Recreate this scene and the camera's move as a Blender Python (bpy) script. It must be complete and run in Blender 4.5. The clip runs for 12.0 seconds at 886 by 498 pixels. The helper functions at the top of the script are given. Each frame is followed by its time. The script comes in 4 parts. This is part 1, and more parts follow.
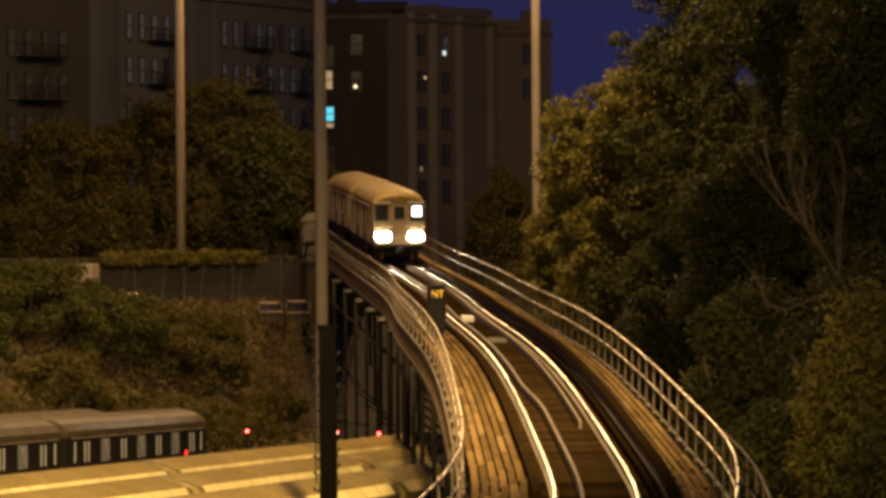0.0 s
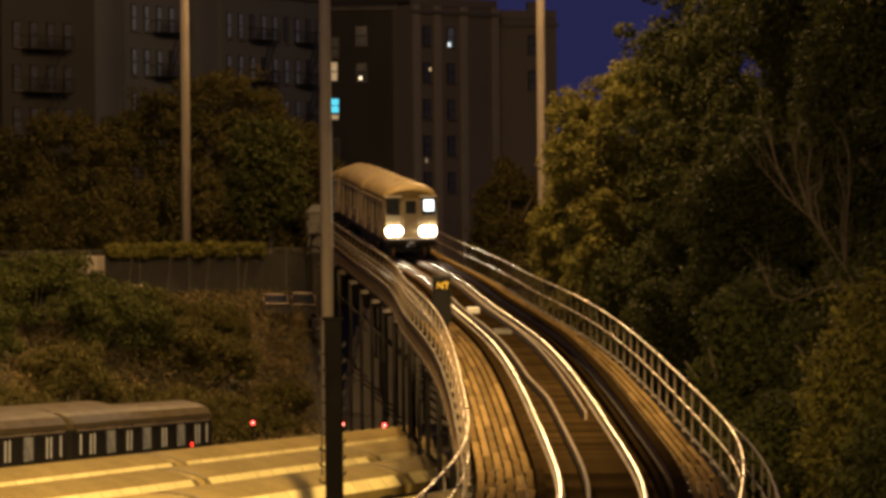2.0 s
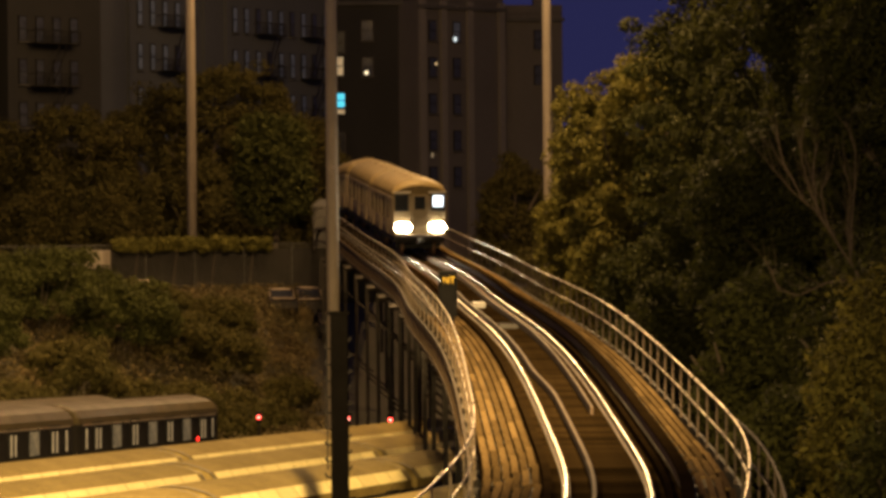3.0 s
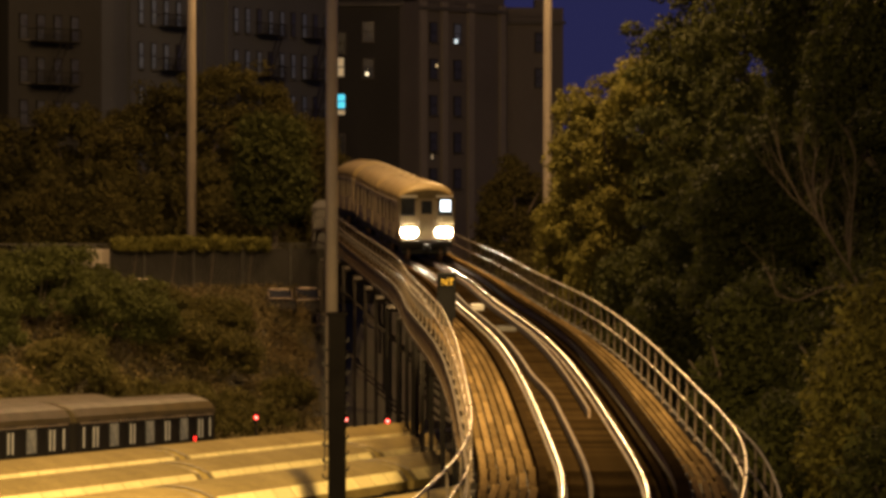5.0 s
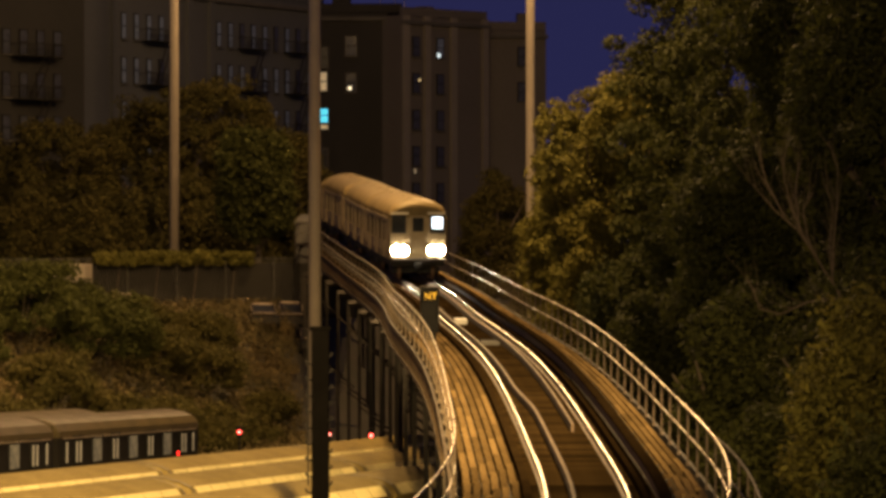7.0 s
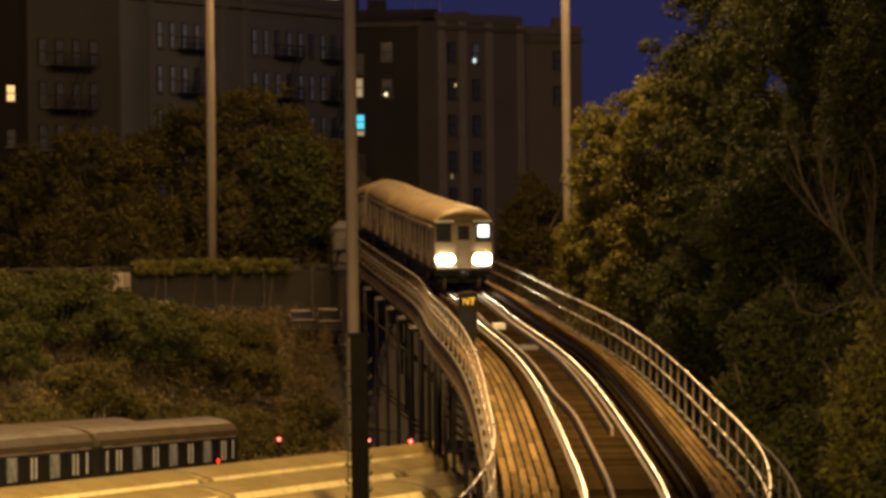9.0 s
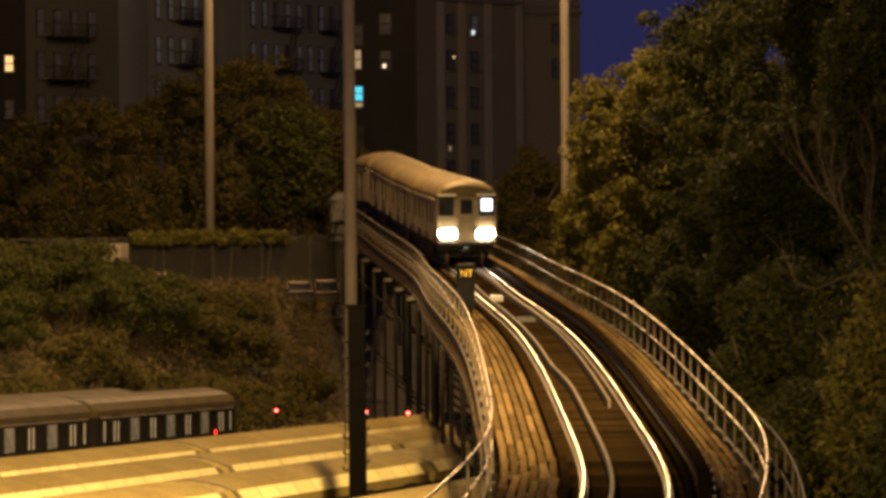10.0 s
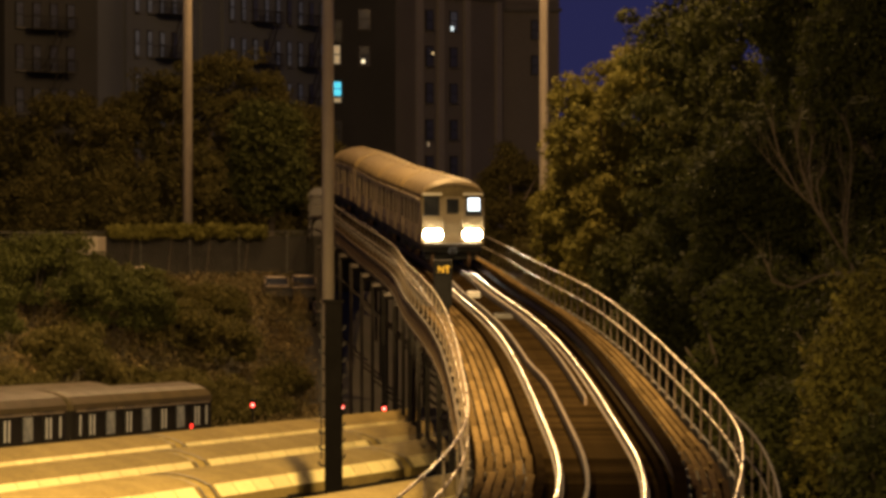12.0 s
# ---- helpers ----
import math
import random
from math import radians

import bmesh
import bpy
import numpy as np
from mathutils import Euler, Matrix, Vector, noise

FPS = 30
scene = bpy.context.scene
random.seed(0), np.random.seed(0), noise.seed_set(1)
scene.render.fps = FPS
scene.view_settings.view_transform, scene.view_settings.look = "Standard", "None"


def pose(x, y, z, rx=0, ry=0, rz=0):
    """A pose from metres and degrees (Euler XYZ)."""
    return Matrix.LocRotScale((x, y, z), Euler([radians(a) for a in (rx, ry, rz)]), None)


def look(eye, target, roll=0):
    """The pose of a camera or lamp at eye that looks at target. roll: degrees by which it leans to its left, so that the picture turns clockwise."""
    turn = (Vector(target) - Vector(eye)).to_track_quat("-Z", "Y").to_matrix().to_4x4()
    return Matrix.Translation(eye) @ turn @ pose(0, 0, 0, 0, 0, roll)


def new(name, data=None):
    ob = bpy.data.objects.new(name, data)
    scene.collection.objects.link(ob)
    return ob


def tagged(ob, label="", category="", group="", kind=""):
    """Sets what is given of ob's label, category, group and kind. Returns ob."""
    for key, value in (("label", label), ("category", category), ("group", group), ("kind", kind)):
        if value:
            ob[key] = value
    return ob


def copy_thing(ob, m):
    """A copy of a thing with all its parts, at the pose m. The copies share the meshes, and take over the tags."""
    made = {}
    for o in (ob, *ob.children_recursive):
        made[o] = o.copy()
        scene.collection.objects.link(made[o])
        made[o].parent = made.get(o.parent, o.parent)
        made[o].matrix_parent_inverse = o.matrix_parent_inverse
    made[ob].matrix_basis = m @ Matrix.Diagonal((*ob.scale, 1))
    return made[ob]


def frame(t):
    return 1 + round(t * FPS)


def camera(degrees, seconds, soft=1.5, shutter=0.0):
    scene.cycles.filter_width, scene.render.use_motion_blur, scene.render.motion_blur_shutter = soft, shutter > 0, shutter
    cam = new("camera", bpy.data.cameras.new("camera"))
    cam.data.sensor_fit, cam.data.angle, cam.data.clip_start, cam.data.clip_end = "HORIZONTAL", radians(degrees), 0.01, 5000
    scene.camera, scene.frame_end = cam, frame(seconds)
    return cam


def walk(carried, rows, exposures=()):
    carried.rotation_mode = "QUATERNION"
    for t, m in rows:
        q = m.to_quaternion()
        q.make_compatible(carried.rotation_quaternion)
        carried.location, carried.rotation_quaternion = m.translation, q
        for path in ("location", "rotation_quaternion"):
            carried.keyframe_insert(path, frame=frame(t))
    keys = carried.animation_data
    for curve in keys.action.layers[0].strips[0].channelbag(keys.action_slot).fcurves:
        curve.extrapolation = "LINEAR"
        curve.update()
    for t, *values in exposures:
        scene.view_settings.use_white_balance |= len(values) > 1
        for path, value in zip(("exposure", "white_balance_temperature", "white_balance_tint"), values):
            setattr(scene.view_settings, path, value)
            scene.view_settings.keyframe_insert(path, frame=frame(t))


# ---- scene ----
EYE = Vector((0.0, 0.0, 11.1))
cam = camera(13.75, 12.0, soft=3.5)
# seconds, yaw to the right, pitch, roll, in degrees: held by hand
AIM = [
    (0.0, 0.1025, -0.2007, -0.405), (0.5, 0.1168, -0.2258, -0.406), (1.0, 0.1102, -0.1979, -0.477),
    (1.5, 0.0605, -0.2456, -0.471), (2.0, 0.0186, -0.3323, -0.502), (2.5, -0.0026, -0.3862, -0.450),
    (3.0, -0.0742, -0.4154, -0.493), (5.0, -0.0574, -0.3862, 0.058), (5.5, 0.0454, -0.3372, -0.013),
    (6.0, 0.0982, -0.2698, 0.144), (6.5, 0.1992, -0.2249, 0.139), (7.0, 0.2061, -0.1650, -0.040),
    (9.0, -0.3799, -0.0792, -0.643), (9.5, -0.4429, -0.0989, -0.852), (9.7, -0.4620, -0.1280, -0.720),
    (9.8, -0.4220, -0.4110, -0.600), (10.0, -0.3514, -0.5183, -0.456), (10.5, -0.2764, -0.6499, -0.065),
    (11.0, -0.2131, -0.7027, -0.143), (11.5, -0.1169, -0.6727, 0.097), (12.0, 0.0000, -0.5818, 0.000)]


def aim(yaw, pitch, roll):
    way = Vector((math.tan(radians(yaw)), 1.0, math.tan(radians(pitch))))
    return look(EYE, EYE + way * 100, roll)


walk(cam, [(t, aim(a, b, c)) for t, a, b, c in AIM], exposures=[(0.0, 0.26), (12.0, 0.26)])

# ---------------------------------------------------------------- world and lamps
world = bpy.data.worlds.new("dusk")
scene.world = world
world.use_nodes = True
sky = world.node_tree.nodes["Background"]
sky.inputs["Color"].default_value = (0.3, 0.3, 1.1, 1)
sky.inputs["Strength"].default_value = 0.05
SODIUM = (1.0, 0.58, 0.06)


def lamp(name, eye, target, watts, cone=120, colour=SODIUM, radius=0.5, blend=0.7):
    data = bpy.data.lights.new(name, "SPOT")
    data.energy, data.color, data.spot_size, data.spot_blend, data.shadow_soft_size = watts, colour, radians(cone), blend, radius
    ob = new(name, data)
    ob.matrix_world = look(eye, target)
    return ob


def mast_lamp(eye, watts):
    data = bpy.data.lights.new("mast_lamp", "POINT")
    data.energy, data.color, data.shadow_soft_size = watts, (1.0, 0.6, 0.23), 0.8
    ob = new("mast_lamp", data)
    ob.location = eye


# ---------------------------------------------------------------- plan
def yard_z(y, c=0.0):
    """The yard's fall and the higher track below the bank are fitted to the camera's view."""
    v = min(max((-c - 46) / 7, 0), 1)
    return -0.027 * (min(max(y, 60), 175) - 120) + 0.9 * v * v * (3 - 2 * v)


U = Vector((0.2588, 0.9659, 0))      # along the yard tracks
N = Vector((0.9659, -0.2588, 0))     # across them


def yard(u, c, z=0.0):
    p = U * u + N * c
    return Vector((p.x, p.y, yard_z(p.y, c) + z))


def smooth(a, b, v):
    v = min(max((v - a) / (b - a), 0), 1)
    return v * v * (3 - 2 * v)


STREET = 6.2


def ground_z(x, y):
    c = 0.9659 * x - 0.2588 * y
    low = yard_z(y, c)
    z = low + (STREET - low) * smooth(58, 69.5, -c)
    z += (1.5 - low) * smooth(6, 12, x) * (1 - smooth(58, 69.5, -c))
    return z


def spline(stations):
    """A smooth line through (way, value) stations, as a table."""
    k, v = np.array(stations, float).T
    h = np.diff(k)
    n = len(k)
    a, b = np.eye(n), np.zeros(n)
    for i in range(1, n - 1):
        a[i, i - 1:i + 2] = h[i - 1], 2 * (h[i - 1] + h[i]), h[i]
        b[i] = 6 * ((v[i + 1] - v[i]) / h[i] - (v[i] - v[i - 1]) / h[i - 1])
    m = np.linalg.solve(a, b)
    x = np.arange(k[0], k[-1], 0.1)
    j = np.clip(np.searchsorted(k, x) - 1, 0, n - 2)
    p, q, w = k[j + 1] - x, x - k[j], h[j]
    return x, (m[j] * p ** 3 + m[j + 1] * q ** 3) / (6 * w) + (v[j] / w - m[j] * w / 6) * p + (v[j + 1] / w - m[j + 1] * w / 6) * q


# stations fitted to the camera's view; past 204 they keep cars behind the mast
CURVE = spline([(30, -1.6), (38, -0.15), (46, 1.18), (54, 2.12), (62, 2.69), (72, 2.756), (86, 2.58), (104, 2.095), (126, 1.1), (150, 0.321), (175, -1.463), (190, -2.79), (204, -4.2), (214, -5.1), (228, -5.95), (245, -6.6), (300, -7.8)])
GRADE = spline([(30, 5.7), (38, 5.93), (50, 6.274), (62, 6.578), (78, 7.083), (98, 7.737), (122, 8.33), (148, 8.739), (165, 9.206), (185, 9.943), (205, 10.98)])


def centre(d):
    """The viaduct's track centre, fitted to the camera's view; it tightens towards the eye."""
    return float(np.interp(d, *CURVE))


def rail_z(d):
    """Rail heights fitted to the camera's view: a climb to a crest, then a fall."""
    if d < 200:
        return float(np.interp(d, *GRADE))
    f = min(d - 200, 50)
    return float(np.interp(200, *GRADE)) + 0.0531 * f - 0.0020 * f * f - 0.147 * max(0, d - 250)


def on_track(d, off=0.0, z=0.0):
    slope = (centre(d + 0.1) - centre(d - 0.1)) / 0.2
    n = Vector((1, -slope, 0)).normalized()
    return Vector((centre(d), d, rail_z(d) + z)) + n * off


def track_pose(d, off=0.0, z=0.0):
    slope = (centre(d + 0.1) - centre(d - 0.1)) / 0.2
    grade = (rail_z(d + 0.1) - rail_z(d - 0.1)) / 0.2
    p = on_track(d, off, z)
    return pose(p.x, p.y, p.z, math.degrees(math.atan(grade)), 0, -math.degrees(math.atan(slope)))


# ---------------------------------------------------------------- materials
def material(name, base, other=None, rough=0.7, metal=0.0, scale=3.0, fine=40.0, bump=0.3, vary=0.35, stretch=(1, 1, 1),
             rand=0.0, island=False, glow=0.0, trans=0.0, coords="Object", spec=0.5):
    m = bpy.data.materials.new(name)
    m.use_nodes = True
    nt = m.node_tree
    b = nt.nodes["Principled BSDF"]
    other = other or tuple(c * (1 - vary) for c in base)
    tc = nt.nodes.new("ShaderNodeTexCoord")
    mp = nt.nodes.new("ShaderNodeMapping")
    mp.inputs["Scale"].default_value = stretch
    nt.links.new(tc.outputs[coords], mp.inputs["Vector"])
    big = nt.nodes.new("ShaderNodeTexNoise")
    big.inputs["Scale"].default_value, big.inputs["Detail"].default_value = scale, 4
    small = nt.nodes.new("ShaderNodeTexNoise")
    small.inputs["Scale"].default_value, small.inputs["Detail"].default_value = fine, 3
    for n in (big, small):
        nt.links.new(mp.outputs["Vector"], n.inputs["Vector"])
    ramp = nt.nodes.new("ShaderNodeMapRange")
    ramp.inputs["From Min"].default_value, ramp.inputs["From Max"].default_value = 0.35, 0.65
    add = nt.nodes.new("ShaderNodeMath")
    add.operation = "MULTIPLY_ADD"
    nt.links.new(small.outputs["Fac"], add.inputs[0])
    add.inputs[1].default_value = 0.5
    half = nt.nodes.new("ShaderNodeMath")
    half.operation = "MULTIPLY"
    half.inputs[1].default_value = 0.5
    nt.links.new(big.outputs["Fac"], half.inputs[0])
    nt.links.new(half.outputs[0], add.inputs[2])
    nt.links.new(add.outputs[0], ramp.inputs["Value"])
    mix = nt.nodes.new("ShaderNodeMix")
    mix.data_type = "RGBA"
    mix.inputs["A"].default_value, mix.inputs["B"].default_value = (*base, 1), (*other, 1)
    nt.links.new(ramp.outputs[0], mix.inputs["Factor"])
    out = mix.outputs["Result"]
    if rand:
        hsv = nt.nodes.new("ShaderNodeHueSaturation")
        rnd = nt.nodes.new("ShaderNodeNewGeometry" if island else "ShaderNodeObjectInfo")
        rng = nt.nodes.new("ShaderNodeMapRange")
        rng.inputs["To Min"].default_value, rng.inputs["To Max"].default_value = 1 - rand, 1 + rand
        nt.links.new(rnd.outputs["Random Per Island" if island else "Random"], rng.inputs["Value"])
        nt.links.new(rng.outputs[0], hsv.inputs["Value"])
        nt.links.new(out, hsv.inputs["Color"])
        out = hsv.outputs["Color"]
    nt.links.new(out, b.inputs["Base Color"])
    rr = nt.nodes.new("ShaderNodeMapRange")
    rr.inputs["To Min"].default_value, rr.inputs["To Max"].default_value = max(rough - 0.12, 0.04), min(rough + 0.12, 1)
    nt.links.new(big.outputs["Fac"], rr.inputs["Value"])
    nt.links.new(rr.outputs[0], b.inputs["Roughness"])
    b.inputs["Metallic"].default_value = metal
    b.inputs["Specular IOR Level"].default_value = spec
    if bump:
        bp = nt.nodes.new("ShaderNodeBump")
        bp.inputs["Strength"].default_value, bp.inputs["Distance"].default_value = bump, 0.02
        nt.links.new(small.outputs["Fac"], bp.inputs["Height"])
        nt.links.new(bp.outputs["Normal"], b.inputs["Normal"])
    if glow:
        b.inputs["Emission Color"].default_value = (*base, 1)
        b.inputs["Emission Strength"].default_value = glow
    if trans:
        t = nt.nodes.new("ShaderNodeBsdfTranslucent")
        nt.links.new(out, t.inputs["Color"])
        mx = nt.nodes.new("ShaderNodeMixShader")
        mx.inputs[0].default_value = trans
        nt.links.new(b.outputs[0], mx.inputs[1])
        nt.links.new(t.outputs[0], mx.inputs[2])
        nt.links.new(mx.outputs[0], nt.nodes["Material Output"].inputs["Surface"])
    return m


M = dict(
    ground=material("earth", (0.055, 0.042, 0.025), (0.03, 0.03, 0.014), 0.95, scale=0.3, fine=6),
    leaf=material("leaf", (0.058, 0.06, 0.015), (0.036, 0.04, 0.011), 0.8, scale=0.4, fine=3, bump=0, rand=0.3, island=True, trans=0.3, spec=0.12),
    shrub=material("shrub_leaf", (0.085, 0.069, 0.02), (0.052, 0.049, 0.015), 0.8, scale=0.4, fine=3, bump=0, rand=0.3, island=True, trans=0.3, spec=0.12),
    dry=material("dry_scrub", (0.135, 0.095, 0.04), (0.065, 0.058, 0.024), 0.8, scale=0.4, fine=3, bump=0, rand=0.5, island=True, trans=0.1, spec=0.2),
    # paler leaf copy: lamplight on the rim trees is put into its colour
    lit_leaf=material("lit_leaf", (0.145, 0.125, 0.026), (0.085, 0.082, 0.02), 0.8, scale=0.4, fine=3, bump=0, rand=0.3, island=True, trans=0.3, spec=0.12),
    bark=material("bark", (0.11, 0.085, 0.06), rough=0.9, scale=2, fine=18, stretch=(1, 1, 0.2)),
    pale_bark=material("dead_wood", (0.1, 0.072, 0.046), rough=0.85, scale=2, fine=18),
    concrete=material("pole_concrete", (0.46, 0.39, 0.31), (0.36, 0.31, 0.25), 0.8, scale=0.7, fine=12, bump=0.15),
    black=material("black_steel", (0.012, 0.011, 0.01), rough=0.9, scale=2, fine=20, spec=0.15),
    column=material("column_paint", (0.002, 0.0018, 0.0016), (0.003, 0.0027, 0.0024), 0.9, scale=2, fine=20, spec=0.0),
    # darker mast copy that offsets too much lamplight on the left mast
    dimmed_mast=material("dimmed_mast", (0.32, 0.27, 0.22), (0.25, 0.21, 0.17), 0.7, scale=0.7, fine=12, bump=0.15),
    steel=material("painted_steel", (0.075, 0.075, 0.072), (0.06, 0.05, 0.04), 0.65, scale=1.2, fine=15),
    # column colour darkened for the shade under the viaduct
    column_steel=material("shaded_column_steel", (0.022, 0.021, 0.02), (0.034, 0.025, 0.017), 0.7, scale=1.2, fine=15, spec=0.25),
    pipe=material("galvanised_pipe", (0.55, 0.49, 0.41), (0.34, 0.26, 0.18), 0.3, 0.7, scale=2, fine=25, bump=0.2),
    rail_top=material("polished_rail", (0.78, 0.74, 0.68), (0.72, 0.68, 0.62), 0.26, 1.0, scale=0.05, fine=0.2, bump=0),
    rail_rust=material("rusty_rail", (0.16, 0.09, 0.05), (0.09, 0.055, 0.035), 0.6, 0.3, scale=3, fine=30),
    guard=material("worn_guard_rail", (0.15, 0.1, 0.06), (0.06, 0.04, 0.026), 0.75, 0.0, scale=3, fine=25),
    tie=material("creosoted_timber", (0.014, 0.009, 0.004), (0.032, 0.02, 0.008), 0.8, scale=2, fine=30, stretch=(0.25, 1, 1), rand=0.5, spec=0.0),
    plank=material("weathered_plank", (0.21, 0.142, 0.06), (0.108, 0.068, 0.028), 0.75, scale=1.2, fine=22, stretch=(1, 0.12, 1), rand=0.4, spec=0.0),
    rust_plate=material("rust_plate", (0.085, 0.055, 0.028), (0.035, 0.023, 0.012), 0.75, scale=1.0, fine=9, spec=0.2),
    girder=material("viaduct_steel", (0.019, 0.015, 0.011), (0.028, 0.019, 0.011), 0.7, scale=0.8, fine=12),
    stainless=material("stainless_side", (0.32, 0.25, 0.14), (0.2, 0.155, 0.085), 0.55, 0.25, scale=0.8, fine=20, stretch=(1, 1, 3), bump=0.1),
    bright_front=material("glare_steel", (0.55, 0.5, 0.42), (0.42, 0.37, 0.3), 0.35, 0.6, scale=1, fine=20, bump=0.08),
    roof=material("car_roof", (0.2, 0.145, 0.055), (0.11, 0.08, 0.032), 0.5, 0.1, scale=0.8, fine=9, bump=0.15, spec=0.2),
    # steel shoulders against a brown crown, contrast raised to imitate lamplight
    yard_roof=material("dimmed_roof", (0.22, 0.165, 0.055), (0.13, 0.096, 0.034), 0.85, 0.0, scale=0.5, fine=8, bump=0.1, rand=0.15, spec=0.05),
    shoulder=material("lit_steel_panel", (0.68, 0.58, 0.27), (0.52, 0.44, 0.2), 0.6, 0.1, scale=0.5, fine=10, bump=0.08, rand=0.15, spec=0.2),
    # near-black car sides: the shade on them is put into the colour
    darkside=material("shaded_side", (0.014, 0.012, 0.01), (0.009, 0.008, 0.007), 0.6, 0.0, scale=0.8, fine=15, spec=0.1),
    window=material("dark_glass", (0.02, 0.022, 0.025), rough=0.12, scale=2, fine=10, bump=0),
    # parked cars' panes and slits: faint glow imitates reflected lamplight
    sheen_pane=material("sheen_window", (0.3, 0.29, 0.24), (0.06, 0.06, 0.05), 0.3, scale=1.1, fine=5, glow=0.06, bump=0),
    glint=material("glowing_glint", (0.62, 0.6, 0.52), rough=0.3, metal=0.3, glow=0.05, bump=0),
    rubber=material("black_rubber", (0.015, 0.015, 0.015), rough=0.8),
    headlight=material("headlight_lens", (1.0, 0.86, 0.62), (1.0, 0.86, 0.62), 0.3, glow=130, bump=0),
    route=material("route_sign", (0.85, 0.93, 1.0), (0.85, 0.93, 1.0), 0.3, glow=2.4, bump=0),
    route_mark=material("route_mark", (0.3, 0.35, 0.45), rough=0.4, glow=0.5, bump=0),
    red=material("red_lamp", (1.0, 0.3, 0.25), (1.0, 0.3, 0.25), 0.3, glow=5, bump=0),
    tail=material("tail_lamp", (1.0, 0.03, 0.02), (1.0, 0.03, 0.02), 0.3, glow=2.2, bump=0),
    dark_post=material("dark_post", (0.12, 0.085, 0.055), (0.06, 0.042, 0.028), 0.7, 0.1, scale=2, fine=20),
    worn_post=material("worn_post", (0.16, 0.12, 0.08), (0.09, 0.065, 0.04), 0.5, 0.4, scale=2, fine=20),
    vine=material("vine_leaf", (0.16, 0.14, 0.03), (0.09, 0.085, 0.02), 0.8, scale=0.6, fine=4, bump=0, rand=0.4, island=True, trans=0.25, spec=0.15),
    yellow=material("yellow_paint", (0.9, 0.6, 0.03), rough=0.5, bump=0.05),
    white=material("white_paint", (0.78, 0.75, 0.68), rough=0.5, bump=0.1),
    box_paint=material("box_paint", (0.36, 0.31, 0.24), (0.26, 0.22, 0.17), 0.7, scale=0.8, fine=9),
    hut=material("grey_sheet_metal", (0.085, 0.08, 0.075), (0.065, 0.06, 0.055), 0.7, scale=0.8, fine=9, bump=0.1),
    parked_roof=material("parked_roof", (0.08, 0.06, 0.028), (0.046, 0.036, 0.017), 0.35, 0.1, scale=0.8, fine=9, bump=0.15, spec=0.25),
    case=material("signal_case", (0.006, 0.0055, 0.005), rough=0.8, spec=0.15),
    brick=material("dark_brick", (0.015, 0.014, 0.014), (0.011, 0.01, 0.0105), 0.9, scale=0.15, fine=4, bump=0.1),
    # brick darkened to stand in for the narrow courtyard's shade
    court_shade=material("shaded_brick", (0.01, 0.009, 0.008), (0.007, 0.006, 0.006), 0.95, scale=0.15, fine=4, bump=0.1, spec=0.1),
    # blue-grey tint puts the haze over the far facade into the brick
    brick_pale=material("hazed_brick", (0.055, 0.058, 0.072), (0.043, 0.046, 0.057), 0.9, scale=0.15, fine=4, bump=0.1),
    tan=material("pale_tan_brick", (0.082, 0.073, 0.07), (0.064, 0.057, 0.055), 0.9, scale=0.15, fine=4, bump=0.1),
    pier=material("stone_pier", (0.145, 0.13, 0.12), (0.115, 0.103, 0.096), 0.9, scale=0.3, fine=5, bump=0.1),
    pane_lamp=material("lamp_in_window", (1.0, 0.85, 0.55), (1.0, 0.85, 0.55), 0.3, glow=1.2, bump=0),
    trim=material("stone_trim", (0.062, 0.058, 0.055), rough=0.85, scale=0.5, fine=6),
    pane=material("window_pane", (0.05, 0.055, 0.07), (0.03, 0.03, 0.035), 0.1, scale=0.5, fine=2, bump=0),
    # faint glow imitates bluish glints on dark panes
    pane_glow=material("glinting_window", (0.17, 0.21, 0.3), (0.05, 0.06, 0.085), 0.3, scale=1.5, fine=4, glow=0.018, bump=0),
    pane_warm=material("lit_window_warm", (1.0, 0.75, 0.35), (0.8, 0.5, 0.2), 0.3, scale=1, fine=4, glow=0.55, bump=0),
    pane_pale=material("lit_window_pale", (0.85, 0.75, 0.5), (0.6, 0.46, 0.28), 0.3, scale=1, fine=4, glow=0.14, bump=0),
    pane_cyan=material("lit_window_cyan", (0.05, 0.62, 0.85), (0.03, 0.45, 0.7), 0.3, scale=1, fine=4, glow=0.9, bump=0),
    pane_white=material("lit_window_white", (0.8, 0.95, 1.0), (0.7, 0.85, 0.9), 0.3, scale=1, fine=4, glow=0.8, bump=0),
    screen=material("fence_backing", (0.024, 0.022, 0.019), (0.018, 0.016, 0.014), 0.9, scale=0.5, fine=6, bump=0.2, spec=0.1),
    fence=material("fence_mesh", (0.09, 0.085, 0.075), rough=0.6, metal=0.3),
    car_paint=material("dark_car_paint", (0.04, 0.034, 0.03), rough=0.22, scale=2, fine=8, bump=0),
    # pale copy of the car paint that imitates lamplight on roofs and edges
    lit_edge=material("lit_edge_paint", (0.26, 0.2, 0.15), (0.18, 0.14, 0.1), 0.3, 0.4, scale=2, fine=8, bump=0),
    ballast=material("ballast", (0.13, 0.11, 0.09), (0.06, 0.05, 0.04), 0.95, scale=2, fine=14, bump=0.8),
)


# ---------------------------------------------------------------- mesh helpers
def mesh_of(bm, mat, name="mesh"):
    me = bpy.data.meshes.new(name)
    bm.normal_update()
    bm.to_mesh(me)
    bm.free()
    me.materials.append(mat)
    return me


